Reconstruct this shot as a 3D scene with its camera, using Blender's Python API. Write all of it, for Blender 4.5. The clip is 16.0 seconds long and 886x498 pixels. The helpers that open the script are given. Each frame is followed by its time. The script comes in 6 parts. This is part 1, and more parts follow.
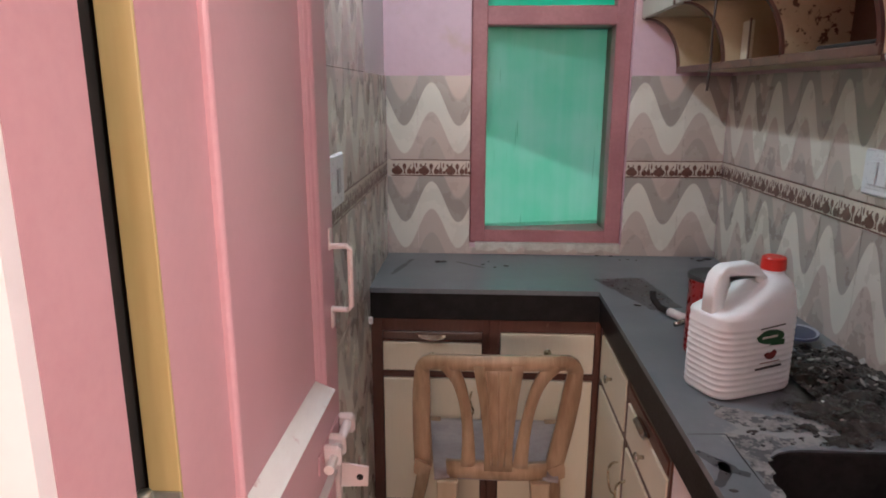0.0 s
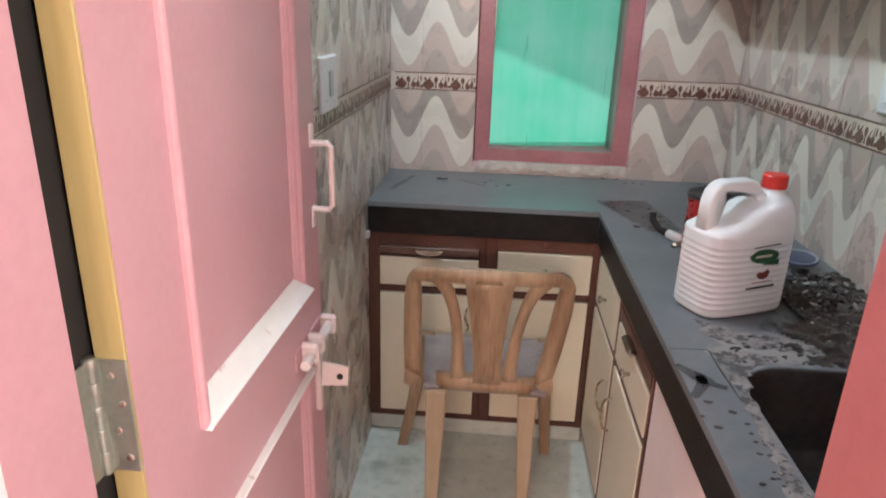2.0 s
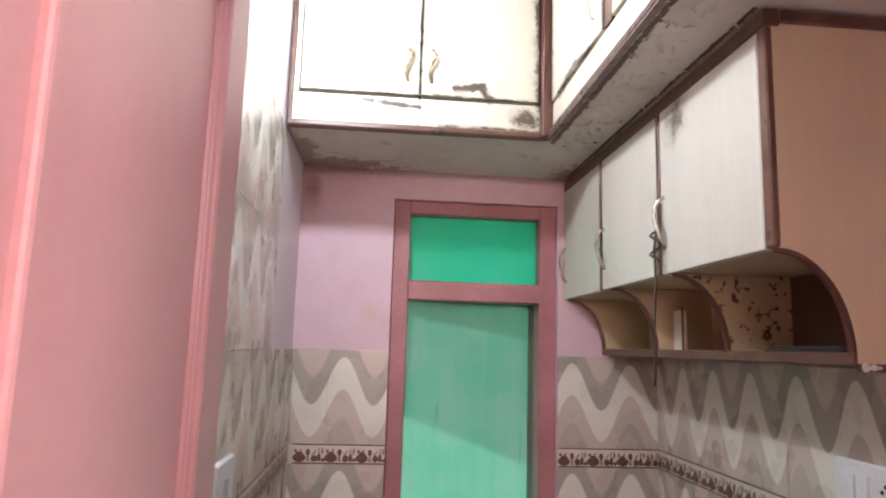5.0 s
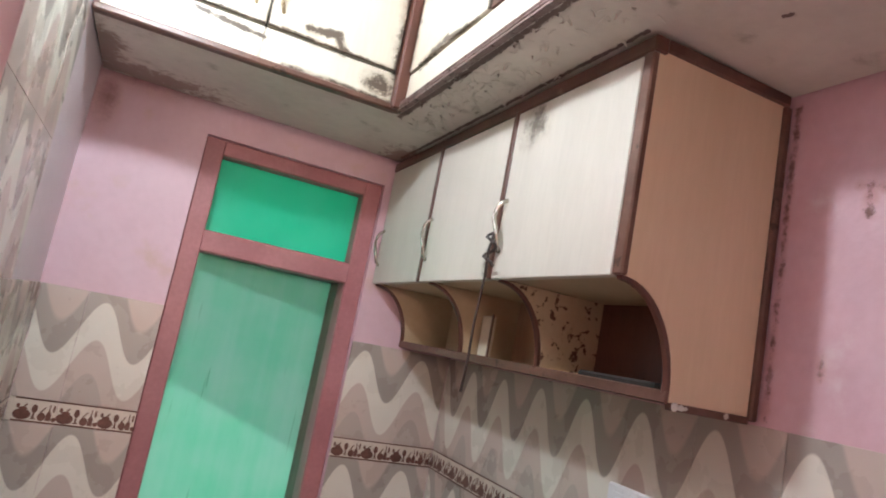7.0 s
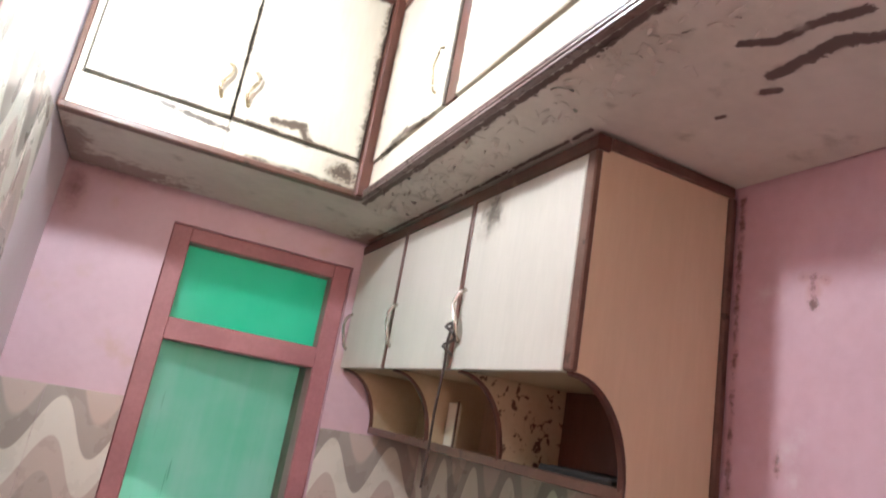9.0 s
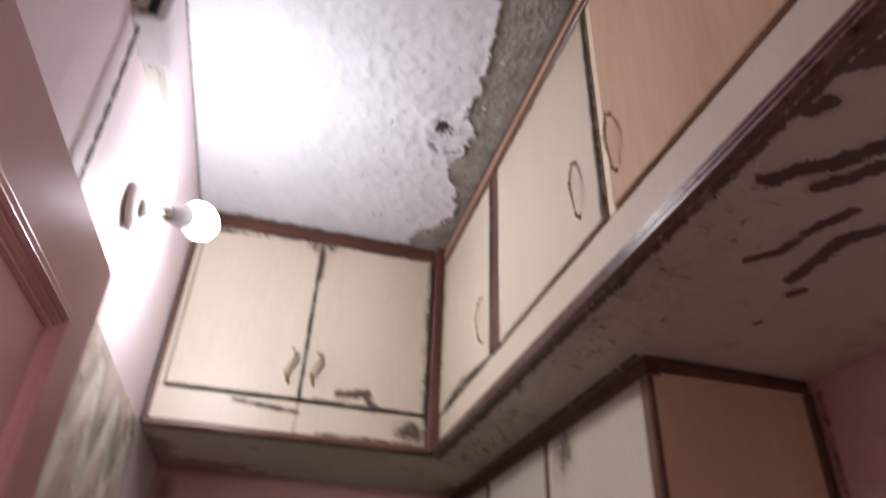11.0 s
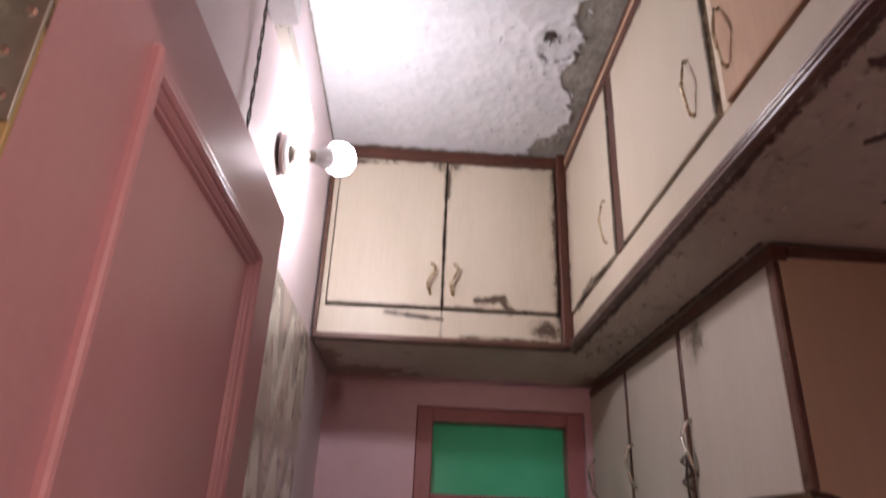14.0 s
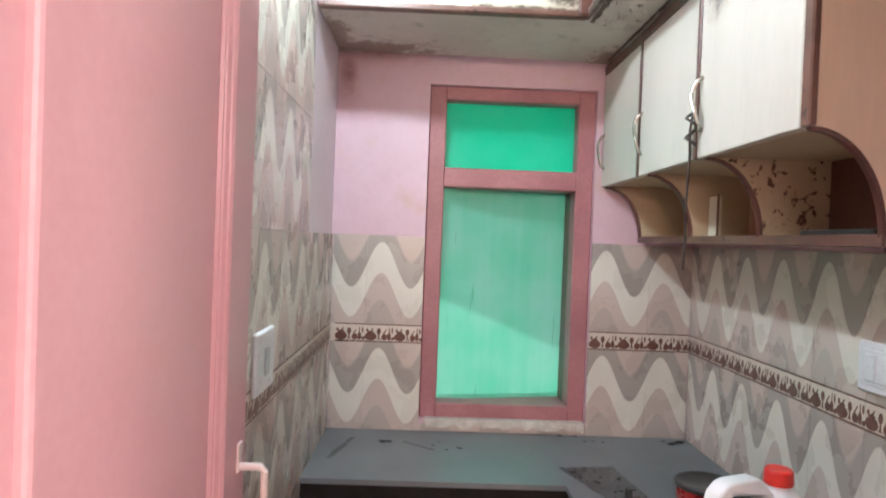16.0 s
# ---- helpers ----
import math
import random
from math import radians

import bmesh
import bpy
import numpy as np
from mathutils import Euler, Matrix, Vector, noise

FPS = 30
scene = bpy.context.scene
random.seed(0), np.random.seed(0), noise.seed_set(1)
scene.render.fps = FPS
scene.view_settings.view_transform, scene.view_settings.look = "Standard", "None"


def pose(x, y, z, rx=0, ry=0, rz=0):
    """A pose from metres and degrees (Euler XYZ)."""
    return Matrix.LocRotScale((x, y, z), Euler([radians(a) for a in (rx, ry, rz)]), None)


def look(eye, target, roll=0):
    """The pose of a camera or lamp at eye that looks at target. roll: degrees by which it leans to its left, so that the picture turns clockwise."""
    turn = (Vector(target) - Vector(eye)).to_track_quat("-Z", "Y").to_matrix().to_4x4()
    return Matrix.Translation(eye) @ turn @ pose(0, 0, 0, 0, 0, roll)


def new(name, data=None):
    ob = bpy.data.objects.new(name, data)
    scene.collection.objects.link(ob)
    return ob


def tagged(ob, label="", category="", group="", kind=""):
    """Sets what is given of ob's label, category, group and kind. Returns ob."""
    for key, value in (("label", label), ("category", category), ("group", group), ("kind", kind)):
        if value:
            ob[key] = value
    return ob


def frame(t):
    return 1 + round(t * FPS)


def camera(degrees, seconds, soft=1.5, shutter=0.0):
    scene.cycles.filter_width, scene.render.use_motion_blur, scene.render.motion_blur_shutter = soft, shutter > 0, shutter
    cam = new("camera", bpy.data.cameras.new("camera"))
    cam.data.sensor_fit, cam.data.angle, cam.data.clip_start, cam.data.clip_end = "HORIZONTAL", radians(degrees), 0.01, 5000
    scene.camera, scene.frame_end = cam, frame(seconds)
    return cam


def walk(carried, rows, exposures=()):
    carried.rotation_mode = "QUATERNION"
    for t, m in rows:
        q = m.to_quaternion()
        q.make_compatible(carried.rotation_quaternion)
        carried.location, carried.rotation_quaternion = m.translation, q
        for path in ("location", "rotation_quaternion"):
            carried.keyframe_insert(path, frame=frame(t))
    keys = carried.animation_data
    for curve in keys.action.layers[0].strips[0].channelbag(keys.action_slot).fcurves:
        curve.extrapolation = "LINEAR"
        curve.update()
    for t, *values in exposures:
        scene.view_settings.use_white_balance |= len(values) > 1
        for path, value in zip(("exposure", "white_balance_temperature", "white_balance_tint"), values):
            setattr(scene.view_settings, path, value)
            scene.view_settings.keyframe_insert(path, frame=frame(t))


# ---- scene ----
cam = camera(68.0, 16.0, soft=1.8, shutter=0.45)
PATH = [
    (0, (0.331, 0.567, 1.454), (0.233, 2.509, 0.986), 0.1),
    (0.5, (0.339, 0.569, 1.456), (0.239, 2.507, 0.972), -0.1),
    (1, (0.34, 0.578, 1.445), (0.271, 2.503, 0.908), 0.3),
    (1.5, (0.354, 0.571, 1.427), (0.288, 2.466, 0.789), 0.5),
    (2, (0.386, 0.582, 1.404), (0.247, 2.461, 0.732), 1.7),
    (2.5, (0.394, 0.607, 1.373), (0.226, 2.403, 0.509), 1.3),
    (3, (0.332, 0.664, 1.372), (0.344, 2.509, 0.6), 0.2),
    (3.5, (0.286, 0.711, 1.4), (0.457, 2.617, 0.82), -0.2),
    (4, (0.291, 0.747, 1.474), (0.482, 2.723, 1.237), -1.0),
    (4.5, (0.285, 0.778, 1.511), (0.389, 2.77, 1.661), 0.2),
    (5, (0.282, 0.803, 1.525), (0.457, 2.774, 1.821), 1.7),
    (7.5, (0.238, 0.984, 1.536), (1.071, 2.778, 1.836), 11.6),
    (8, (0.264, 0.962, 1.547), (1.044, 2.775, 1.87), 11.8),
    (10.5, (0.297, 0.909, 1.639), (1.023, 2.534, 2.552), 6.3),
    (11, (0.312, 0.865, 1.645), (0.714, 2.502, 2.721), 2.6),
    (11.5, (0.315, 0.799, 1.673), (0.544, 2.273, 3.005), 0.7),
    (12, (0.325, 0.775, 1.665), (0.416, 2.271, 2.991), 1.4),
    (12.5, (0.334, 0.793, 1.649), (0.422, 2.392, 2.846), -0.2),
    (13, (0.344, 0.774, 1.642), (0.302, 2.397, 2.811), 1.0),
    (13.5, (0.326, 0.752, 1.634), (0.286, 2.43, 2.722), 2.4),
    (14, (0.292, 0.769, 1.609), (0.358, 2.595, 2.421), 2.4),
    (14.5, (0.299, 0.772, 1.578), (0.38, 2.682, 2.166), 2.2),
    (15, (0.328, 0.77, 1.553), (0.341, 2.725, 1.974), 2.1),
    (15.5, (0.334, 0.788, 1.525), (0.391, 2.783, 1.662), 1.7),
    (16, (0.32, 0.783, 1.502), (0.365, 2.782, 1.472), 2.2),
]
EXPOSURES = [(0.0, 0.84, 5750, -4), (1.5, 1.3, 5500, -11), (2.0, 1.42, 5500, -11), (2.5, 1.42, 5500, -12), (3.0, 1.35, 5600, -11), (3.5, 1.42, 5650, -9), (4.0, 1.48, 5750, -8), (4.5, 1.42, 5900, -6), (5.0, 1.12, 6050, 1), (7.5, 1.2, 6050, -3), (8.0, 1.25, 6050, -4), (10.5, 0.28, 6600, 14),
             (11.5, -0.8, 6950, 18), (13.5, -0.84, 6900, 18), (14.0, -0.58, 7150, 22), (14.5, 0.05, 7150, 22), (15.0, 0.6, 6700, 15), (15.5, 1.02, 6200, 4), (16.0, 1.48, 5750, -7)]
walk(cam, [(t, look(eye, target, roll)) for t, eye, target, roll in PATH], EXPOSURES)


# ---- world and lights ----
world = bpy.data.worlds.new("sky")
scene.world = world
world.use_nodes = True
SUN = Vector((2.5, -0.75, -1.0)).normalized()
sky = world.node_tree.nodes.new("ShaderNodeTexSky")
sky.sky_type, sky.sun_disc = "NISHITA", False
sky.sun_elevation = math.asin(-SUN.z)
sky.sun_rotation = math.atan2(-SUN.x, -SUN.y)
world.node_tree.links.new(sky.outputs["Color"], world.node_tree.nodes["Background"].inputs["Color"])
world.node_tree.nodes["Background"].inputs["Strength"].default_value = 0.15
sun_data = bpy.data.lights.new("sun", "SUN")
sun_data.energy, sun_data.angle, sun_data.color = 2.0, radians(0.5), (1.0, 0.95, 0.86)
new("sun", sun_data).matrix_world = look(-SUN * 30, (0, 0, 0))

BULB = Vector((0.103, 2.009, 2.361))
BULB_BASE = Vector((0.0, 1.931, 2.318))
BULB_STRENGTH = 268.0
# the two tube lights of the outer room, behind the walk
for at, aim, watts, tint in (((2.22, -0.35, 2.30), (0.0, 1.1, 1.4), 50.0, (1.0, 0.83, 0.73)), ((0.05, -2.02, 1.88), (0.5, 2.0, 1.3), 27.0, (1.0, 0.66, 0.53))):
    tube_data = bpy.data.lights.new("tube_light_glow", "AREA")
    tube_data.shape, tube_data.size, tube_data.size_y = "RECTANGLE", 1.2, 0.04
    tube_data.energy, tube_data.color = watts, tint
    new("tube_light_glow", tube_data).matrix_world = look(at, aim)


# ---- plan (metres): x 0 is the left wall's face, y 3.0 the back wall's face, z 0 the floor ----
W, BACK, CEIL = 1.221, 3.0, 2.75
FRONT_IN, FRONT_OUT = 1.03, 0.925
COUNTER, COUNTER_Y, COUNTER_X = 0.851, 2.534, 0.716
LOFT, LOFT_Y, LOFT_X = 2.115, 2.56, 0.733


def slab_z(x):
    """Height of the loft slab's underside, which sinks towards the right wall."""
    return LOFT + 0.004 - 0.018 * max(0.0, x - LOFT_X) / (W - LOFT_X)


WX0, WX1, WZ0, WZ1 = 0.308, 0.876, 0.889, 2.024


# ---- materials ----
def nd(nt, kind, *links, **values):
    """A node; links are (input, socket) pairs, values are input defaults by name."""
    n = nt.nodes.new("ShaderNode" + kind)
    for key, sock in links:
        nt.links.new(sock, n.inputs[key])
    for key, v in values.items():
        n.inputs[key].default_value = v
    return n


def mth(nt, op, a, b=None, c=None, clamp=False):
    n = nt.nodes.new("ShaderNodeMath")
    n.operation, n.use_clamp = op, clamp
    for i, v in enumerate((a, b, c)):
        if v is None:
            continue
        if isinstance(v, (int, float)):
            n.inputs[i].default_value = v
        else:
            nt.links.new(v, n.inputs[i])
    return n.outputs[0]


def mix(nt, f, a, b):
    n = nt.nodes.new("ShaderNodeMix")
    n.data_type = "RGBA"
    for key, v in ((0, f), (6, a), (7, b)):
        if isinstance(v, (int, float)):
            n.inputs[key].default_value = v
        elif isinstance(v, tuple):
            n.inputs[key].default_value = (*v[:3], 1)
        else:
            nt.links.new(v, n.inputs[key])
    return n.outputs[2]


def noise_at(nt, vec, scale, detail=4.0, rough=0.55):
    n = nd(nt, "TexNoise", ("Vector", vec), Scale=scale, Detail=detail, Roughness=rough)
    return n.outputs["Fac"]


def ramp(nt, f, lo, hi):
    n = nt.nodes.new("ShaderNodeMapRange")
    n.interpolation_type = "SMOOTHSTEP"
    nt.links.new(f, n.inputs["Value"])
    n.inputs["From Min"].default_value, n.inputs["From Max"].default_value = lo, hi
    return n.outputs["Result"]


def scaled(nt, vec, s):
    n = nt.nodes.new("ShaderNodeVectorMath")
    n.operation = "MULTIPLY"
    nt.links.new(vec, n.inputs[0])
    n.inputs[1].default_value = s
    return n.outputs["Vector"]


def blob(nt, pos, c, r):
    """1 in the middle of an ellipsoid of centre c and radii r, 0 at its edge."""
    a = nt.nodes.new("ShaderNodeVectorMath")
    a.operation = "SUBTRACT"
    nt.links.new(pos, a.inputs[0])
    a.inputs[1].default_value = c
    b = scaled(nt, a.outputs["Vector"], tuple(1 / q for q in r))
    d = nt.nodes.new("ShaderNodeVectorMath")
    d.operation = "LENGTH"
    nt.links.new(b, d.inputs[0])
    return mth(nt, "SUBTRACT", 1.0, d.outputs["Value"], clamp=True)


def streak(nt, pos, a, c, r):
    """1 along the line from a to c, 0 at the distance r from it."""
    a, c = Vector(a), Vector(c)
    d = c - a
    v = nt.nodes.new("ShaderNodeVectorMath")
    v.operation = "SUBTRACT"
    nt.links.new(pos, v.inputs[0])
    v.inputs[1].default_value = a
    dot = nt.nodes.new("ShaderNodeVectorMath")
    dot.operation = "DOT_PRODUCT"
    nt.links.new(v.outputs["Vector"], dot.inputs[0])
    dot.inputs[1].default_value = d / d.length_squared
    along = mth(nt, "ADD", dot.outputs["Value"], 0.0, clamp=True)
    sc = nt.nodes.new("ShaderNodeVectorMath")
    sc.operation = "SCALE"
    sc.inputs[0].default_value = d
    nt.links.new(along, sc.inputs["Scale"])
    dist = nt.nodes.new("ShaderNodeVectorMath")
    dist.operation = "DISTANCE"
    nt.links.new(v.outputs["Vector"], dist.inputs[0])
    nt.links.new(sc.outputs["Vector"], dist.inputs[1])
    return mth(nt, "SUBTRACT", 1.0, mth(nt, "DIVIDE", dist.outputs["Value"], r), clamp=True)


def surface(name, c1, c2, rough=0.5, metal=0.0, scale=6.0, fine=60.0, stretch=(1, 1, 1), bump=0.15, depth=0.002,
            blobs=(), stain=(0.03, 0.018, 0.012), stain_scale=18.0, spots=None, spec=0.5, coat=0.0, edge=0.06, pale=None):
    """Paint, wood, stone: two colours mixed by coarse and fine noise, stains inside blobs, relief."""
    m = bpy.data.materials.new(name)
    m.use_nodes = True
    nt = m.node_tree
    bsdf = nt.nodes["Principled BSDF"]
    pos = nd(nt, "NewGeometry").outputs["Position"]
    p = scaled(nt, pos, stretch)
    big, small = noise_at(nt, p, scale), noise_at(nt, p, fine, 3.0)
    f = mth(nt, "ADD", mth(nt, "MULTIPLY", big, 0.7), mth(nt, "MULTIPLY", small, 0.3))
    col = mix(nt, ramp(nt, f, 0.33, 0.67), c1, c2)
    rgh = mth(nt, "MULTIPLY_ADD", small, 0.2, rough - 0.1)
    if blobs:
        total = None
        for item in blobs:
            b = blob(nt, pos, *item) if len(item) == 2 else streak(nt, pos, *item)
            total = b if total is None else mth(nt, "MAXIMUM", total, b)
        ragged = noise_at(nt, pos, stain_scale, 9.0, 0.75)
        ms = ramp(nt, mth(nt, "ADD", mth(nt, "MULTIPLY", total, 0.5), ragged), 0.74, 0.74 + edge)
        halo = ramp(nt, mth(nt, "ADD", mth(nt, "MULTIPLY", total, 0.8), noise_at(nt, pos, stain_scale * 0.6, 4.0)), 0.65, 1.15)
        gate = ramp(nt, total, 0.0, 0.15)
        col = mix(nt, mth(nt, "MULTIPLY", mth(nt, "MULTIPLY", halo, gate), 0.45), col, tuple(q * 3 for q in stain))
        col = mix(nt, mth(nt, "MULTIPLY", mth(nt, "MULTIPLY", ms, gate), 0.88), col, stain)
    if pale:
        total = None
        for c, r in pale[0]:
            b = blob(nt, pos, c, r)
            total = b if total is None else mth(nt, "MAXIMUM", total, b)
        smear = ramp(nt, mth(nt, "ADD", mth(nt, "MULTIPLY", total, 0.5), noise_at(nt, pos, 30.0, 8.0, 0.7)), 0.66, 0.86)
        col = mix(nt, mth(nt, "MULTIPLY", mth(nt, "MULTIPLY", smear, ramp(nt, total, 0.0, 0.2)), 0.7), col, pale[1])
    if spots:
        sc, lo, hi, sc_col = spots
        msk = ramp(nt, noise_at(nt, pos, sc, 6.0, 0.6), lo, hi)
        col = mix(nt, msk, col, sc_col)
    nt.links.new(col, bsdf.inputs["Base Color"])
    nt.links.new(rgh, bsdf.inputs["Roughness"])
    bsdf.inputs["Metallic"].default_value = metal
    bsdf.inputs["Specular IOR Level"].default_value = spec
    bsdf.inputs["Coat Weight"].default_value = coat
    bp = nd(nt, "Bump", ("Height", mth(nt, "ADD", mth(nt, "MULTIPLY", small, 0.5), big)), Strength=bump, Distance=depth)
    nt.links.new(bp.outputs["Normal"], bsdf.inputs["Normal"])
    return m


def glow(name, colour, strength):
    m = bpy.data.materials.new(name)
    m.use_nodes = True
    b = m.node_tree.nodes["Principled BSDF"]
    b.inputs["Base Color"].default_value = (0.8, 0.8, 0.8, 1)
    b.inputs["Emission Color"].default_value = (*colour, 1)
    b.inputs["Emission Strength"].default_value = strength
    return m


def wave_tile():
    """Glazed wall tile with one white wave across it, grey above and pinkish below; tile-local metres."""
    m = bpy.data.materials.new("wave_tile_glaze")
    m.use_nodes = True
    nt = m.node_tree
    bsdf = nt.nodes["Principled BSDF"]
    sep = nd(nt, "SeparateXYZ", ("Vector", nd(nt, "TexCoord").outputs["Object"]))
    c = mth(nt, "SINE", mth(nt, "MULTIPLY", sep.outputs["X"], 2 * math.pi / 0.2))
    v = mth(nt, "DIVIDE", sep.outputs["Z"], 0.3)
    up = mth(nt, "SUBTRACT", v, mth(nt, "MULTIPLY_ADD", c, 0.255, 0.665))
    lo = mth(nt, "SUBTRACT", v, mth(nt, "MULTIPLY_ADD", c, 0.25, 0.325))
    pos = nd(nt, "NewGeometry").outputs["Position"]
    n1, n2 = noise_at(nt, pos, 9.0), noise_at(nt, pos, 220.0, 2.0)
    white = mix(nt, n1, (0.72, 0.68, 0.60), (0.80, 0.76, 0.68))
    grey = mix(nt, n1, (0.36, 0.315, 0.28), (0.42, 0.37, 0.33))
    pink = mix(nt, n1, (0.55, 0.45, 0.40), (0.61, 0.505, 0.45))
    top = mix(nt, ramp(nt, up, 0.26, 0.34), grey, pink)
    low = mix(nt, mth(nt, "MULTIPLY_ADD", ramp(nt, lo, -0.31, -0.29), 0.55, 0.45), grey, pink)
    col = mix(nt, ramp(nt, lo, -0.012, 0.012), low, white)
    col = mix(nt, ramp(nt, up, -0.012, 0.012), col, top)
    rnd = nd(nt, "ObjectInfo").outputs["Random"]
    col = mix(nt, mth(nt, "MULTIPLY", rnd, 0.10), col, (0.36, 0.31, 0.28))
    # greasy film, uneven
    film = ramp(nt, noise_at(nt, pos, 3.2, 2.0), 0.4, 0.8)
    col = mix(nt, mth(nt, "MULTIPLY", film, 0.14), col, (0.26, 0.20, 0.16))
    nt.links.new(col, bsdf.inputs["Base Color"])
    nt.links.new(mth(nt, "MULTIPLY_ADD", n1, 0.25, 0.16), bsdf.inputs["Roughness"])
    bp = nd(nt, "Bump", ("Height", n1), Strength=0.12, Distance=0.003)
    nt.links.new(bp.outputs["Normal"], bsdf.inputs["Normal"])
    return m


def pane_green(name, c1, c2, dust):
    """Green translucent sheet, streaked and dusty."""
    m = bpy.data.materials.new(name)
    m.use_nodes = True
    nt = m.node_tree
    bsdf = nt.nodes["Principled BSDF"]
    out = nt.nodes["Material Output"]
    pos = nd(nt, "NewGeometry").outputs["Position"]
    streak = noise_at(nt, scaled(nt, pos, (1, 1, 0.035)), 28.0, 5.0)
    thin = ramp(nt, noise_at(nt, scaled(nt, pos, (1, 1, 0.05)), 70.0, 2.0), 0.68, 0.74)
    cloud = noise_at(nt, pos, 4.5, 4.0)
    f = mth(nt, "MULTIPLY_ADD", streak, dust, mth(nt, "MULTIPLY", cloud, 1 - dust))
    col = mix(nt, ramp(nt, f, 0.30, 0.70), c1, c2)
    col = mix(nt, mth(nt, "MULTIPLY", thin, 1.2 * dust), col, (0.05, 0.30, 0.17))
    nt.links.new(col, bsdf.inputs["Base Color"])
    bsdf.inputs["Roughness"].default_value = 0.22
    tr = nd(nt, "BsdfTranslucent", ("Color", col))
    ms = nd(nt, "MixShader", (1, bsdf.outputs["BSDF"]), (2, tr.outputs["BSDF"]), Fac=0.65)
    nt.links.new(ms.outputs["Shader"], out.inputs["Surface"])
    return m


ROSE = surface("rose_enamel_paint", (0.57, 0.305, 0.345), (0.63, 0.355, 0.395), 0.36, scale=3.0, fine=90, bump=0.10, depth=0.0015,
               spots=(26.0, 0.73, 0.78, (0.70, 0.48, 0.46)))
ROSE_FRAME = surface("rose_frame_paint", (0.64, 0.165, 0.13), (0.70, 0.21, 0.17), 0.38, scale=4.0, fine=80, bump=0.14, depth=0.002,
                     spots=(31.0, 0.72, 0.76, (0.60, 0.38, 0.36)))
# Darker copy of the frame's rose; the right post's shade is in its colour.
ROSE_POST_SHADED = surface("rose_post_paint_shaded", (0.46, 0.155, 0.165), (0.53, 0.20, 0.21), 0.38, scale=4.0, fine=80, bump=0.14, depth=0.002,
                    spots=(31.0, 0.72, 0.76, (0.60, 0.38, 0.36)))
# Whitish rose for upward door ledges: the bulb's light is put into the colour.
LIT_ROSE = surface("rose_paint_lit_from_above", (0.76, 0.70, 0.68), (0.83, 0.79, 0.77), 0.55, scale=14, fine=120, stretch=(1, 0.3, 1), bump=0.2, spots=(24.0, 0.62, 0.70, (0.62, 0.44, 0.44)))
ROSE_WINDOW = surface("dusty_rose_window_paint", (0.34, 0.135, 0.15), (0.43, 0.185, 0.20), 0.42, scale=7, fine=80, bump=0.16, depth=0.002,
                      spots=(31.0, 0.72, 0.76, (0.52, 0.34, 0.33)))
OCHRE = surface("ochre_door_edge", (0.45, 0.335, 0.13), (0.55, 0.43, 0.20), 0.5, scale=5, fine=70, stretch=(1, 1, 0.1), bump=0.25,
                spots=(11.0, 0.62, 0.68, (0.12, 0.07, 0.03)))
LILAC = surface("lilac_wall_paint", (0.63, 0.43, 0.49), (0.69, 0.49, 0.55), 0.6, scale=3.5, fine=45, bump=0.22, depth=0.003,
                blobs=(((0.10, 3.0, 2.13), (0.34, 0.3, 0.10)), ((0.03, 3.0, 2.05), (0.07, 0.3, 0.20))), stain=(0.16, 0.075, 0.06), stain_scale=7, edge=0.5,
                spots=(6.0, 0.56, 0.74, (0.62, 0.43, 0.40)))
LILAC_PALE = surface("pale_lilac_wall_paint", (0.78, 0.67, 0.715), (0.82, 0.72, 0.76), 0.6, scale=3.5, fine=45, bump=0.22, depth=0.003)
WALL_WORN = surface("worn_pink_wall_paint", (0.63, 0.405, 0.46), (0.69, 0.47, 0.53), 0.6, scale=5, fine=40, bump=0.4, depth=0.004,
                    blobs=(((1.221, 1.640, 1.915), (1.221, 1.600, 1.905), 0.016), ((1.221, 1.622, 1.91), (1.221, 1.622, 1.865), 0.020), ((1.221, 1.768, 1.52), (1.221, 1.768, 2.08), 0.017),
                           ((1.221, 1.675, 1.62), (0.2, 0.016, 0.04))),
                    stain=(0.16, 0.075, 0.06), stain_scale=34, edge=0.2, spots=(8.0, 0.58, 0.74, (0.72, 0.58, 0.60)))
PALE_WALL = surface("pale_pink_wall_paint", (0.82, 0.75, 0.77), (0.85, 0.79, 0.81), 0.6, scale=3, fine=40, bump=0.15)
# Pink chosen for unseen walls so that their bounced light is warmer.
OUTER_PINK = surface("pink_bounce_wall_paint", (0.72, 0.44, 0.43), (0.78, 0.50, 0.48), 0.6, scale=3, fine=40, bump=0.15)
PINK_PLASTER = surface("pale_rose_plaster", (0.77, 0.64, 0.61), (0.83, 0.70, 0.67), 0.6, scale=5, fine=40, bump=0.2)
TILE = wave_tile()
BORDER = surface("cream_border_tile", (0.60, 0.53, 0.45), (0.68, 0.60, 0.52), 0.3, scale=20, fine=150)
MOTIF = surface("brown_printed_motif", (0.10, 0.035, 0.025), (0.17, 0.07, 0.05), 0.35, scale=40, fine=180)
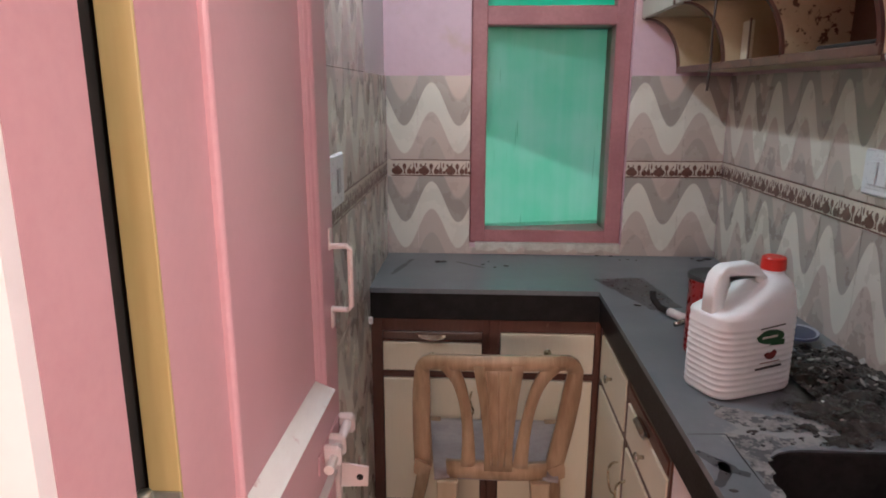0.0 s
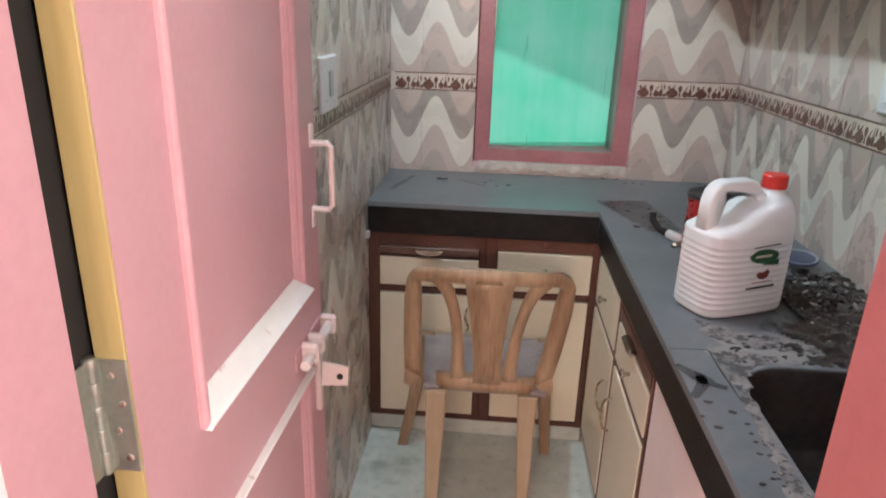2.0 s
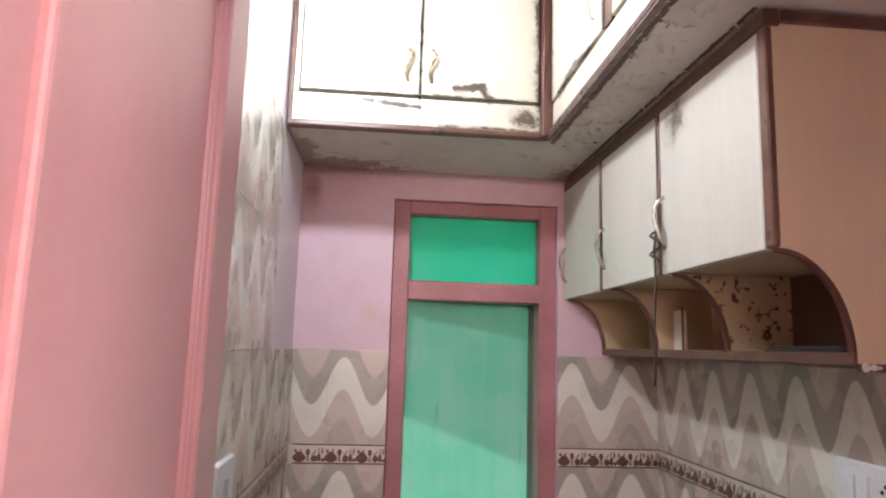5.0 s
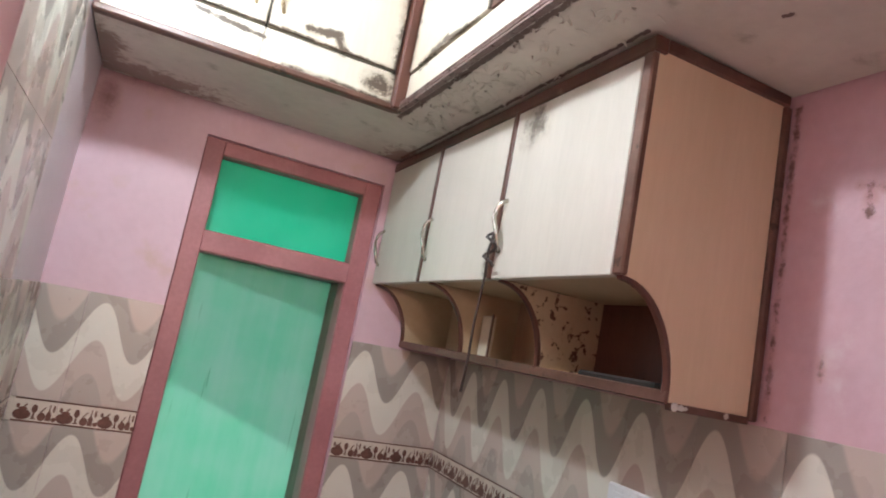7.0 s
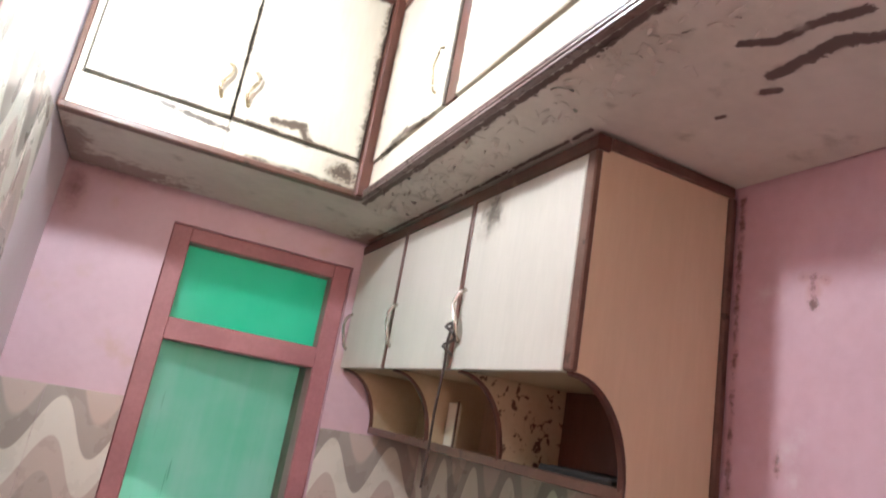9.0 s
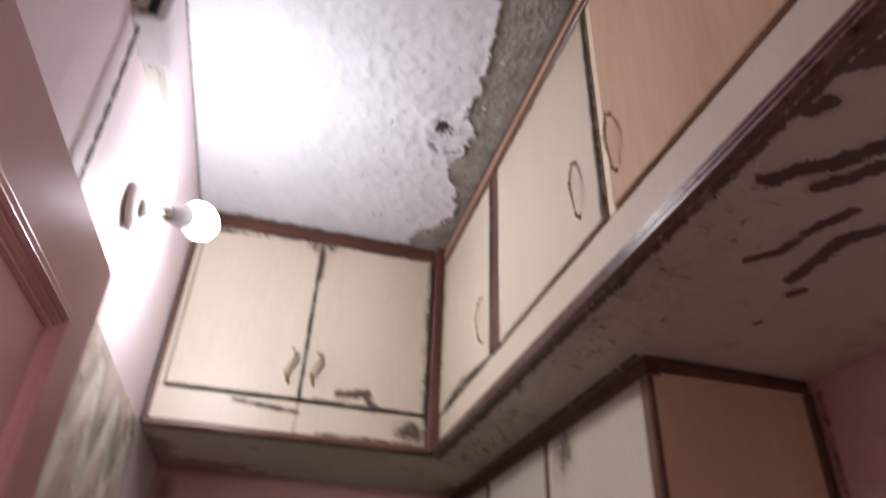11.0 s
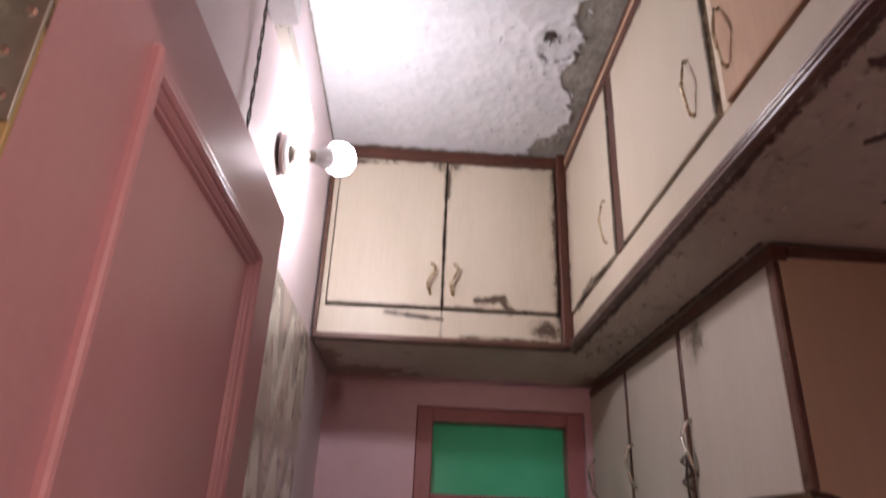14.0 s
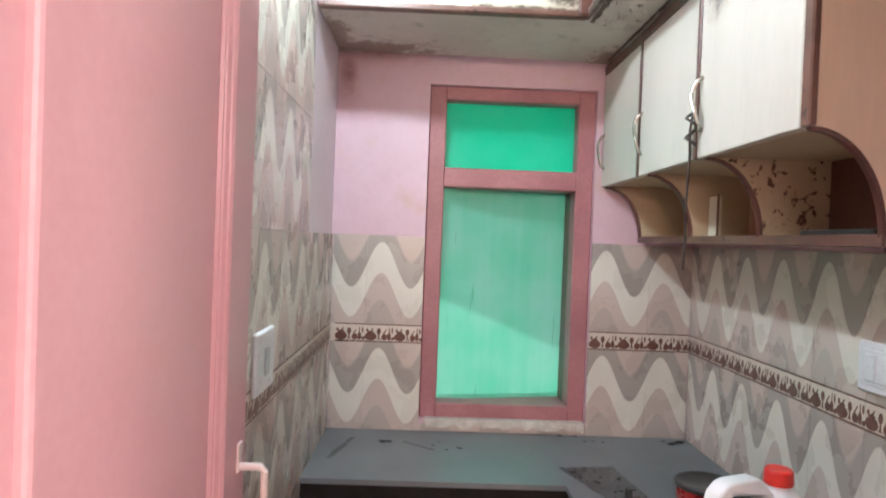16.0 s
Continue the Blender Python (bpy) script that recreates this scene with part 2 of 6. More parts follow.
STONE = surface("grey_kota_counter_stone", (0.135, 0.145, 0.16), (0.185, 0.195, 0.21), 0.38, scale=3, fine=40, bump=0.02,
                blobs=(((0.05, 2.70, 0.851), (0.10, 2.90, 0.851), 0.022),
                       ((0.27, 2.87, 0.851), (0.36, 2.80, 0.851), 0.016), ((1.06, 1.86, 0.851), (0.26, 0.32, 0.03)), ((1.10, 1.83, 0.851), (0.2, 0.30, 0.03)), ((1.10, 1.66, 0.851), (0.22, 0.10, 0.03))),
                pale=((((0.835, 1.40, 0.851), (0.055, 0.36, 0.03)), ((0.84, 1.66, 0.851), (0.10, 0.10, 0.03)), ((0.93, 1.665, 0.851), (0.14, 0.06, 0.03))), (0.33, 0.305, 0.285)),
                stain=(0.03, 0.03, 0.033), stain_scale=16, edge=0.14)
BLACK_STONE = surface("black_granite_fascia", (0.006, 0.005, 0.005), (0.014, 0.012, 0.012), 0.5, scale=20, fine=140, spec=0.25)
MARBLE = surface("greenish_white_marble_floor", (0.56, 0.60, 0.56), (0.74, 0.76, 0.72), 0.30, scale=4.5, fine=30, bump=0.04,
                 spots=(3.3, 0.56, 0.70, (0.36, 0.39, 0.35)))
LAMINATE = surface("cream_laminate", (0.78, 0.68, 0.52), (0.83, 0.73, 0.57), 0.42, scale=5, fine=120, stretch=(1, 1, 0.15), bump=0.05)
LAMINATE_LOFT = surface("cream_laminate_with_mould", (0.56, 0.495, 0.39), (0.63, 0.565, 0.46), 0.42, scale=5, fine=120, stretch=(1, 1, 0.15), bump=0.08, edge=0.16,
                        blobs=(((0.36, 2.55, 2.715), (0.15, 0.1, 0.085)), ((0.363, 2.55, 2.63), (0.022, 0.1, 0.17)), ((0.58, 2.55, 2.72), (0.26, 0.1, 0.045)),
                               ((0.71, 2.55, 2.34), (0.050, 0.1, 0.60)), ((0.71, 2.55, 2.58), (0.055, 0.1, 0.40)), ((0.04, 2.55, 2.69), (0.30, 0.1, 0.02)), ((0.36, 2.55, 2.40), (0.010, 0.1, 0.60)), ((0.46, 2.556, 2.245), (0.535, 2.556, 2.255), 0.026), ((0.534, 2.556, 2.252), (0.556, 2.556, 2.218), 0.026), ((0.40, 2.556, 2.220), (0.55, 2.556, 2.216), 0.016), ((0.20, 2.556, 2.20), (0.36, 2.556, 2.186), 0.016),
                               ((0.67, 2.55, 2.165), (0.10, 0.1, 0.06)), ((0.42, 2.556, 2.135), (0.70, 2.556, 2.134), 0.016), ((0.727, 2.46, 2.208), (0.727, 2.30, 2.226), 0.026), ((0.727, 2.30, 2.222), (0.727, 2.14, 2.208), 0.016),
                               ((0.73, 1.9, 2.70), (0.1, 0.5, 0.03)),
                               ((0.727, 2.526, 2.22), (0.727, 2.526, 2.68), 0.024), ((0.727, 1.575, 2.678), (0.727, 2.528, 2.678), 0.022), ((0.727, 2.094, 2.22), (0.727, 2.094, 2.68), 0.020),
                               ((0.727, 2.042, 2.22), (0.727, 2.042, 2.68), 0.017), ((0.727, 1.573, 2.22), (0.727, 1.573, 2.68), 0.016),
                               ((0.03, 2.556, 2.704), (0.70, 2.556, 2.704), 0.018), ((0.703, 2.556, 2.22), (0.703, 2.556, 2.70), 0.034), ((0.36, 2.556, 2.22), (0.36, 2.556, 2.70), 0.012),
                               ((0.03, 2.556, 2.217), (0.70, 2.556, 2.217), 0.014)),
                        stain=(0.045, 0.024, 0.012), stain_scale=30)
LAMINATE_CAB = surface("off_white_laminate_scuffed", (0.55, 0.51, 0.445), (0.62, 0.575, 0.505), 0.4, scale=5, fine=120, stretch=(1, 1, 0.15), bump=0.06,
                       blobs=(((0.90, 2.12, 2.03), (0.1, 0.10, 0.10)), ((0.90, 2.22, 1.74), (0.1, 0.05, 0.09))), stain=(0.07, 0.05, 0.035), stain_scale=30, edge=0.25)
TAN_PANEL = surface("tan_laminate_side", (0.67, 0.51, 0.335), (0.74, 0.58, 0.40), 0.45, scale=3, fine=90, stretch=(1, 1, 0.12), bump=0.05)
PLASTER = surface("broken_white_plaster", (0.52, 0.47, 0.42), (0.68, 0.64, 0.58), 0.85, scale=24, fine=90, bump=0.8, depth=0.006)
BARE_PLY = surface("bare_pinkish_plywood", (0.46, 0.29, 0.19), (0.58, 0.40, 0.27), 0.6, scale=6, fine=90, stretch=(1, 1, 0.12), bump=0.15,
                   spots=(5.0, 0.62, 0.72, (0.36, 0.22, 0.14)))
SHELF_BOARD = surface("mouldy_beige_shelf_board", (0.48, 0.37, 0.24), (0.55, 0.44, 0.30), 0.6, scale=6, fine=80, bump=0.1,
                      spots=(46.0, 0.545, 0.60, (0.10, 0.048, 0.03)))
SHELF_CLEAN = surface("beige_shelf_board", (0.48, 0.365, 0.23), (0.55, 0.43, 0.29), 0.6, scale=6, fine=80, bump=0.1)
WOOD = surface("dark_brown_varnished_wood", (0.075, 0.026, 0.017), (0.12, 0.044, 0.029), 0.36, scale=10, fine=60, stretch=(1, 1, 0.3), bump=0.18,
               spots=(14.0, 0.66, 0.75, (0.20, 0.11, 0.075)))
WOOD_MID = surface("brown_worn_edging", (0.10, 0.045, 0.031), (0.155, 0.075, 0.052), 0.4, scale=14, fine=90, bump=0.3,
                   spots=(22.0, 0.60, 0.66, (0.05, 0.022, 0.014)))
SLAB_STAINS = (
    (((0.792, 1.329), (0.806, 1.311), (0.843, 1.280), (0.870, 1.235), (0.894, 1.197), (0.940, 1.120)), 0.019),
    (((0.850, 1.322), (0.878, 1.289), (0.904, 1.241)), 0.017),
    (((0.877, 1.474), (0.902, 1.446), (0.901, 1.396), (0.919, 1.344)), 0.013),
    (((0.957, 1.495), (0.955, 1.436), (0.951, 1.395), (0.974, 1.362)), 0.017),
    (((0.984, 1.530), (0.990, 1.515)), 0.013),
    (((0.766, 1.158), (0.774, 1.140)), 0.026),
    (((0.845, 1.178), (0.852, 1.166)), 0.020),
    (((0.764, 1.225), (0.772, 1.215)), 0.016),
    (((0.998, 1.624), (1.000, 1.614)), 0.008),
)
MAUVE_TRIM = surface("worn_mauve_brown_beading", (0.15, 0.085, 0.075), (0.23, 0.15, 0.14), 0.3, scale=9, fine=80, bump=0.2, spots=(12.0, 0.58, 0.66, (0.07, 0.03, 0.022)))
DIRTY_WHITE = surface("dirty_white_slab_paint", (0.60, 0.55, 0.49), (0.70, 0.65, 0.58), 0.75, scale=4, fine=35, bump=0.5, depth=0.006,
                      blobs=[((*p, slab_z(p[0])), (*q, slab_z(q[0])), 1.3 * r) for chain, r in SLAB_STAINS for p, q in zip(chain, chain[1:])]
                      + [((0.750, 1.10, LOFT), (0.750, 2.60, LOFT), 0.016), ((0.893, 1.80, LOFT), (0.893, 2.95, LOFT), 0.010)],
                      stain=(0.10, 0.058, 0.05), stain_scale=50, edge=0.03,
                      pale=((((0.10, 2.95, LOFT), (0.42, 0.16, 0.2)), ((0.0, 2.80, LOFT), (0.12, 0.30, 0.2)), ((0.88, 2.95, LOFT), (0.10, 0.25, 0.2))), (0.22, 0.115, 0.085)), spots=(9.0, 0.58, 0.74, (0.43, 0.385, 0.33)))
PEEL_WHITE = surface("blistered_white_ceiling_paint", (0.60, 0.62, 0.66), (0.68, 0.70, 0.74), 0.7, scale=9, fine=38, bump=1.0, depth=0.008, spots=(17.0, 0.61, 0.72, (0.53, 0.55, 0.59)))
CONCRETE = surface("raw_grey_concrete", (0.22, 0.21, 0.19), (0.36, 0.345, 0.315), 0.9, scale=26, fine=80, bump=0.7, depth=0.012)
GREEN = pane_green("green_translucent_sheet", (0.14, 0.84, 0.60), (0.20, 0.88, 0.66), 0.05)
GREEN_DUSTY = pane_green("dusty_green_translucent_sheet", (0.35, 0.72, 0.58), (0.53, 0.77, 0.69), 0.32)
STEEL = surface("stained_sink_steel", (0.04, 0.034, 0.033), (0.09, 0.078, 0.072), 0.42, metal=0.7, scale=9, fine=70, bump=0.1)
CHROME = surface("tarnished_chrome", (0.55, 0.52, 0.46), (0.66, 0.62, 0.54), 0.22, metal=1.0, scale=30, fine=90, bump=0.05)
BRASS = surface("tarnished_brass", (0.44, 0.36, 0.23), (0.57, 0.48, 0.33), 0.28, metal=1.0, scale=30, fine=90, bump=0.05)
ZINC = surface("zinc_hinge_steel", (0.36, 0.38, 0.34), (0.46, 0.47, 0.42), 0.38, metal=0.8, scale=30, fine=120, bump=0.1)
PINK_METAL = surface("pale_pink_painted_metal", (0.77, 0.65, 0.64), (0.82, 0.72, 0.70), 0.35, scale=20, fine=120, bump=0.15,
                     spots=(40.0, 0.62, 0.68, (0.42, 0.22, 0.2)))
JUG_WHITE = surface("white_hdpe_plastic", (0.85, 0.86, 0.87), (0.88, 0.89, 0.90), 0.34, scale=6, fine=120, bump=0.03)
RED_CAP = surface("red_cap_plastic", (0.60, 0.02, 0.015), (0.68, 0.035, 0.025), 0.35, scale=10, fine=100, bump=0.03)
RED_TIN = surface("red_painted_tin", (0.40, 0.014, 0.016), (0.50, 0.024, 0.024), 0.28, scale=8, fine=60, bump=0.05)
LABEL_GREEN = surface("green_label_ink", (0.012, 0.07, 0.02), (0.02, 0.10, 0.03), 0.4)
LABEL_DARK = surface("dark_label_ink", (0.03, 0.03, 0.03), (0.05, 0.045, 0.045), 0.4)
LABEL_RED = surface("maroon_label_ink", (0.15, 0.02, 0.02), (0.2, 0.03, 0.03), 0.4)
CHAIR_BROWN = surface("wood_look_brown_plastic", (0.27, 0.165, 0.095), (0.48, 0.33, 0.21), 0.36, scale=14, fine=90, stretch=(1, 1, 0.16), bump=0.05)
CHAIR_TAN = surface("faded_tan_plastic", (0.42, 0.31, 0.20), (0.51, 0.39, 0.27), 0.4, scale=9, fine=70, stretch=(1, 1, 0.2), bump=0.05)
CHAIR_SEAT = surface("greyish_worn_seat_plastic", (0.30, 0.25, 0.25), (0.42, 0.36, 0.36), 0.38, scale=9, fine=70, bump=0.06)
SWITCH = surface("white_switch_plastic", (0.74, 0.74, 0.76), (0.79, 0.79, 0.81), 0.3, scale=9, fine=90, bump=0.02)
GREY_PLASTIC = surface("grey_socket_plastic", (0.40, 0.40, 0.42), (0.5, 0.5, 0.52), 0.35)
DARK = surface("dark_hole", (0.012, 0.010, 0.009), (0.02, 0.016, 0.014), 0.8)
CABLE = surface("dark_cable", (0.035, 0.022, 0.02), (0.06, 0.04, 0.035), 0.5, scale=40)
CONDUIT = surface("yellowed_pvc_casing", (0.50, 0.47, 0.42), (0.62, 0.59, 0.53), 0.45, scale=8, fine=70, bump=0.15,
                  spots=(30.0, 0.60, 0.66, (0.10, 0.05, 0.03)))
RUBBLE = surface("dark_wet_rubble", (0.020, 0.016, 0.015), (0.065, 0.053, 0.048), 0.5, scale=30, fine=120, bump=0.5,
                 spots=(26.0, 0.60, 0.66, (0.30, 0.27, 0.25)))
SLUDGE = surface("black_wet_sludge", (0.016, 0.012, 0.011), (0.055, 0.044, 0.040), 0.2, scale=24, fine=120, bump=0.6, depth=0.004,
                 spots=(30.0, 0.64, 0.68, (0.24, 0.215, 0.20)))
# Darker counter stone, for the wet smears and the corner's dark patch.
DARKENED_STONE = surface("darkened_counter_stone", (0.030, 0.032, 0.038), (0.055, 0.058, 0.066), 0.30, scale=12, fine=70, bump=0.03)
CRUST = surface("dried_pale_crust", (0.17, 0.155, 0.15), (0.34, 0.305, 0.29), 0.7, scale=30, fine=120, bump=0.5, depth=0.002,
                spots=(44.0, 0.53, 0.57, (0.09, 0.085, 0.09)))
CHIP = surface("dirty_plaster_chip", (0.22, 0.205, 0.19), (0.46, 0.43, 0.40), 0.7, scale=40, fine=120, bump=0.3)
CARD = surface("off_white_card", (0.62, 0.56, 0.44), (0.68, 0.62, 0.5), 0.6)
BLUE_DISH = surface("bluish_white_plastic_dish", (0.42, 0.43, 0.50), (0.52, 0.53, 0.58), 0.35)
BLUE_RIM = surface("dark_blue_plastic", (0.05, 0.055, 0.10), (0.07, 0.08, 0.14), 0.35)
EARTH = surface("bare_ground", (0.16, 0.13, 0.10), (0.24, 0.20, 0.15), 0.9, scale=0.6, fine=12)
BULB_GLOW = glow("bulb_dome", (0.94, 0.965, 1.03), BULB_STRENGTH)
TUBE_GLOW = glow("tube_glass", (1.0, 0.98, 0.96), 2.0)


# ---- building helpers ----
HOME = {}


def thing(name, at, label, category, group="", kind="", turn=0.0):
    """An Empty at the base of a thing; parts under it are given in world metres unless it is turned."""
    ob = new(name)
    ob.empty_display_size = 0.05
    ob.matrix_world = pose(*at, 0, 0, turn)
    tagged(ob, label, category, group, kind)
    HOME[ob.name] = Vector(at) if not turn else Vector((0, 0, 0))
    return ob


def mesh_of(bm, name, material, smooth=False):
    me = bpy.data.meshes.new(name)
    bmesh.ops.recalc_face_normals(bm, faces=bm.faces)
    for f in bm.faces:
        f.smooth = smooth
    bm.to_mesh(me)
    bm.free()
    me.materials.append(material)
    return me


def part(name, bm, material, parent, label="", smooth=False, kind=""):
    home = HOME.get(parent.name, Vector((0, 0, 0)))
    bmesh.ops.translate(bm, verts=bm.verts, vec=-home)
    ob = new(name, mesh_of(bm, name, material, smooth))
    ob.parent = parent
    HOME[ob.name] = home
    return tagged(ob, label, kind=kind)


def solo(name, bm, material, label, category, kind="", smooth=False, group=""):
    ob = new(name, mesh_of(bm, name, material, smooth))
    HOME[ob.name] = Vector((0, 0, 0))
    return tagged(ob, label, category, group, kind)


def box(x0, x1, y0, y1, z0, z1, bevel=0.0, bm=None, seg=1):
    bm = bm or bmesh.new()
    r = bmesh.ops.create_cube(bm, size=1.0)
    vs = r["verts"]
    for v in vs:
        v.co = Vector((x0 + (v.co.x + 0.5) * (x1 - x0), y0 + (v.co.y + 0.5) * (y1 - y0), z0 + (v.co.z + 0.5) * (z1 - z0)))
    if bevel:
        es = list({e for v in vs for e in v.link_edges})
        bmesh.ops.bevel(bm, geom=es, offset=bevel, segments=seg, profile=0.5, affect="EDGES")
    return bm


def prism(outline, axis, a0, a1, bm=None):
    """A flat outline pushed out along an axis ('x', 'y' or 'z') from a0 to a1."""
    bm = bm or bmesh.new()

    def at(p, a):
        return {"x": (a, p[0], p[1]), "y": (p[0], a, p[1]), "z": (p[0], p[1], a)}[axis]
    lo = [bm.verts.new(at(p, a0)) for p in outline]
    hi = [bm.verts.new(at(p, a1)) for p in outline]
    bm.faces.new(lo)
    bm.faces.new(hi)
    for i in range(len(lo)):
        j = (i + 1) % len(lo)
        bm.faces.new((lo[i], lo[j], hi[j], hi[i]))
    return bm


def tube(points, r, bm=None, seg=8, flat=1.0):
    """A round (or, with flat < 1, oval) bar along points."""
    bm = bm or bmesh.new()
    pts = [Vector(p) for p in points]
    rings = []
    up = Vector((0.31, 0.17, 0.93)).normalized()
    for i, p in enumerate(pts):
        d = (pts[min(i + 1, len(pts) - 1)] - pts[max(i - 1, 0)]).normalized()
        s = d.cross(up).normalized()
        u = s.cross(d).normalized()
        rr = r[i] if isinstance(r, (list, tuple)) else r
        rings.append([bm.verts.new(p + rr * (math.cos(a) * s + flat * math.sin(a) * u)) for a in (2 * math.pi * k / seg for k in range(seg))])
    for a, b in zip(rings, rings[1:]):
        for k in range(seg):
            bm.faces.new((a[k], a[(k + 1) % seg], b[(k + 1) % seg], b[k]))
    bm.faces.new(rings[0])
    bm.faces.new(rings[-1])
    return bm


def turned(profile, seg=24, m=None, bm=None):
    """A turned body: (radius, height) pairs round z, then placed by m."""
    bm = bm or bmesh.new()
    rings = []
    made = []
    for r, z in profile:
        ring = [bm.verts.new((max(r, 1e-5) * math.cos(2 * math.pi * k / seg), max(r, 1e-5) * math.sin(2 * math.pi * k / seg), z)) for k in range(seg)]
        rings.append(ring)
        made += ring
    for a, b in zip(rings, rings[1:]):
        for k in range(seg):
            bm.faces.new((a[k], a[(k + 1) % seg], b[(k + 1) % seg], b[k]))
    bm.faces.new(rings[0])
    bm.faces.new(rings[-1])
    if m is not None:
        bmesh.ops.transform(bm, matrix=m, verts=made)
    return bm


def bow(p, q, out, r, waves=0.0):
    """Points of a bow handle from p to q that stands off by out."""
    p, q, out = Vector(p), Vector(q), Vector(out)
    side = (q - p).cross(out).normalized()
    pts = [p]
    for k in range(13):
        t = k / 12
        pts.append(p.lerp(q, t) + out * (math.sin(math.pi * t) ** 0.45) + side * waves * math.sin(2 * math.pi * t))
    pts.append(q)
    return pts


# ---- shell ----
solo("floor", box(-1.7, 2.3, -2.1, 3.1, -0.15, 0.0), MARBLE, "greenish white mottled marble floor", "floor", "structure")
solo("ground", box(-300, 300, -300, 300, -3.4, -3.2), EARTH, "bare brown ground below the house", "ground", "structure")
b = box(-0.2, WX0, BACK + 0.006, 3.115, -0.15, CEIL)
box(WX1, 1.4, BACK + 0.006, 3.115, -0.15, CEIL, bm=b)
box(WX0, WX1, BACK + 0.006, 3.115, -0.15, WZ0, bm=b)
box(WX0, WX1, BACK + 0.006, 3.115, WZ1, CEIL, bm=b)
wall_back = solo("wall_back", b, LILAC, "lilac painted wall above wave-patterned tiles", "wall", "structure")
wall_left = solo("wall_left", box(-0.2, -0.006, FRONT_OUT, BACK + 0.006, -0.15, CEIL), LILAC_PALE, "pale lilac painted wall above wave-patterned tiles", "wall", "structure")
wall_right = solo("wall_right", box(W + 0.006, W + 0.2, FRONT_OUT, BACK + 0.006, -0.15, CEIL), WALL_WORN,
                  "worn pink wall with peeling patches above tiles", "wall", "structure")
b = box(-1.7, 0.012, FRONT_OUT, FRONT_IN, 0, CEIL)
box(0.698, 2.3, FRONT_OUT, FRONT_IN, 0, CEIL, bm=b)
box(0.012, 0.698, FRONT_OUT, FRONT_IN, 2.075, CEIL, bm=b)
box(-1.7, 0.0715, 0.903, 0.9185, 0, CEIL, bm=b)
box(0.6385, 2.3, 0.903, 0.9185, 0, CEIL, bm=b)
box(0.0715, 0.6385, 0.903, 0.9185, 2.0155, CEIL, bm=b)
solo("wall_front", b, PALE_WALL, "pale pink wall round the kitchen doorway", "wall", "structure")
# Unseen walls that close the outer room and tint its bounced light.
b = box(-1.9, -1.7, -2.1, FRONT_OUT, 0, CEIL)
box(2.3, 2.5, -2.1, FRONT_OUT, 0, CEIL, bm=b)
box(-1.9, 2.5, -2.3, -2.1, 0, CEIL, bm=b)
solo("wall_outer_room", b, OUTER_PINK, "unseen plain walls of the outer room, pink to warm the bounce", "wall", "structure")
solo("ceiling_outer_room", box(-1.9, 2.5, -2.3, FRONT_IN, CEIL, CEIL + 0.15), PEEL_WHITE, "plain white ceiling of the outer room", "ceiling", "structure")
solo("ceiling", box(-0.2, W + 0.2, FRONT_IN, 3.115, CEIL, CEIL + 0.15), CONCRETE, "bare grey concrete slab over the kitchen", "ceiling", "structure")


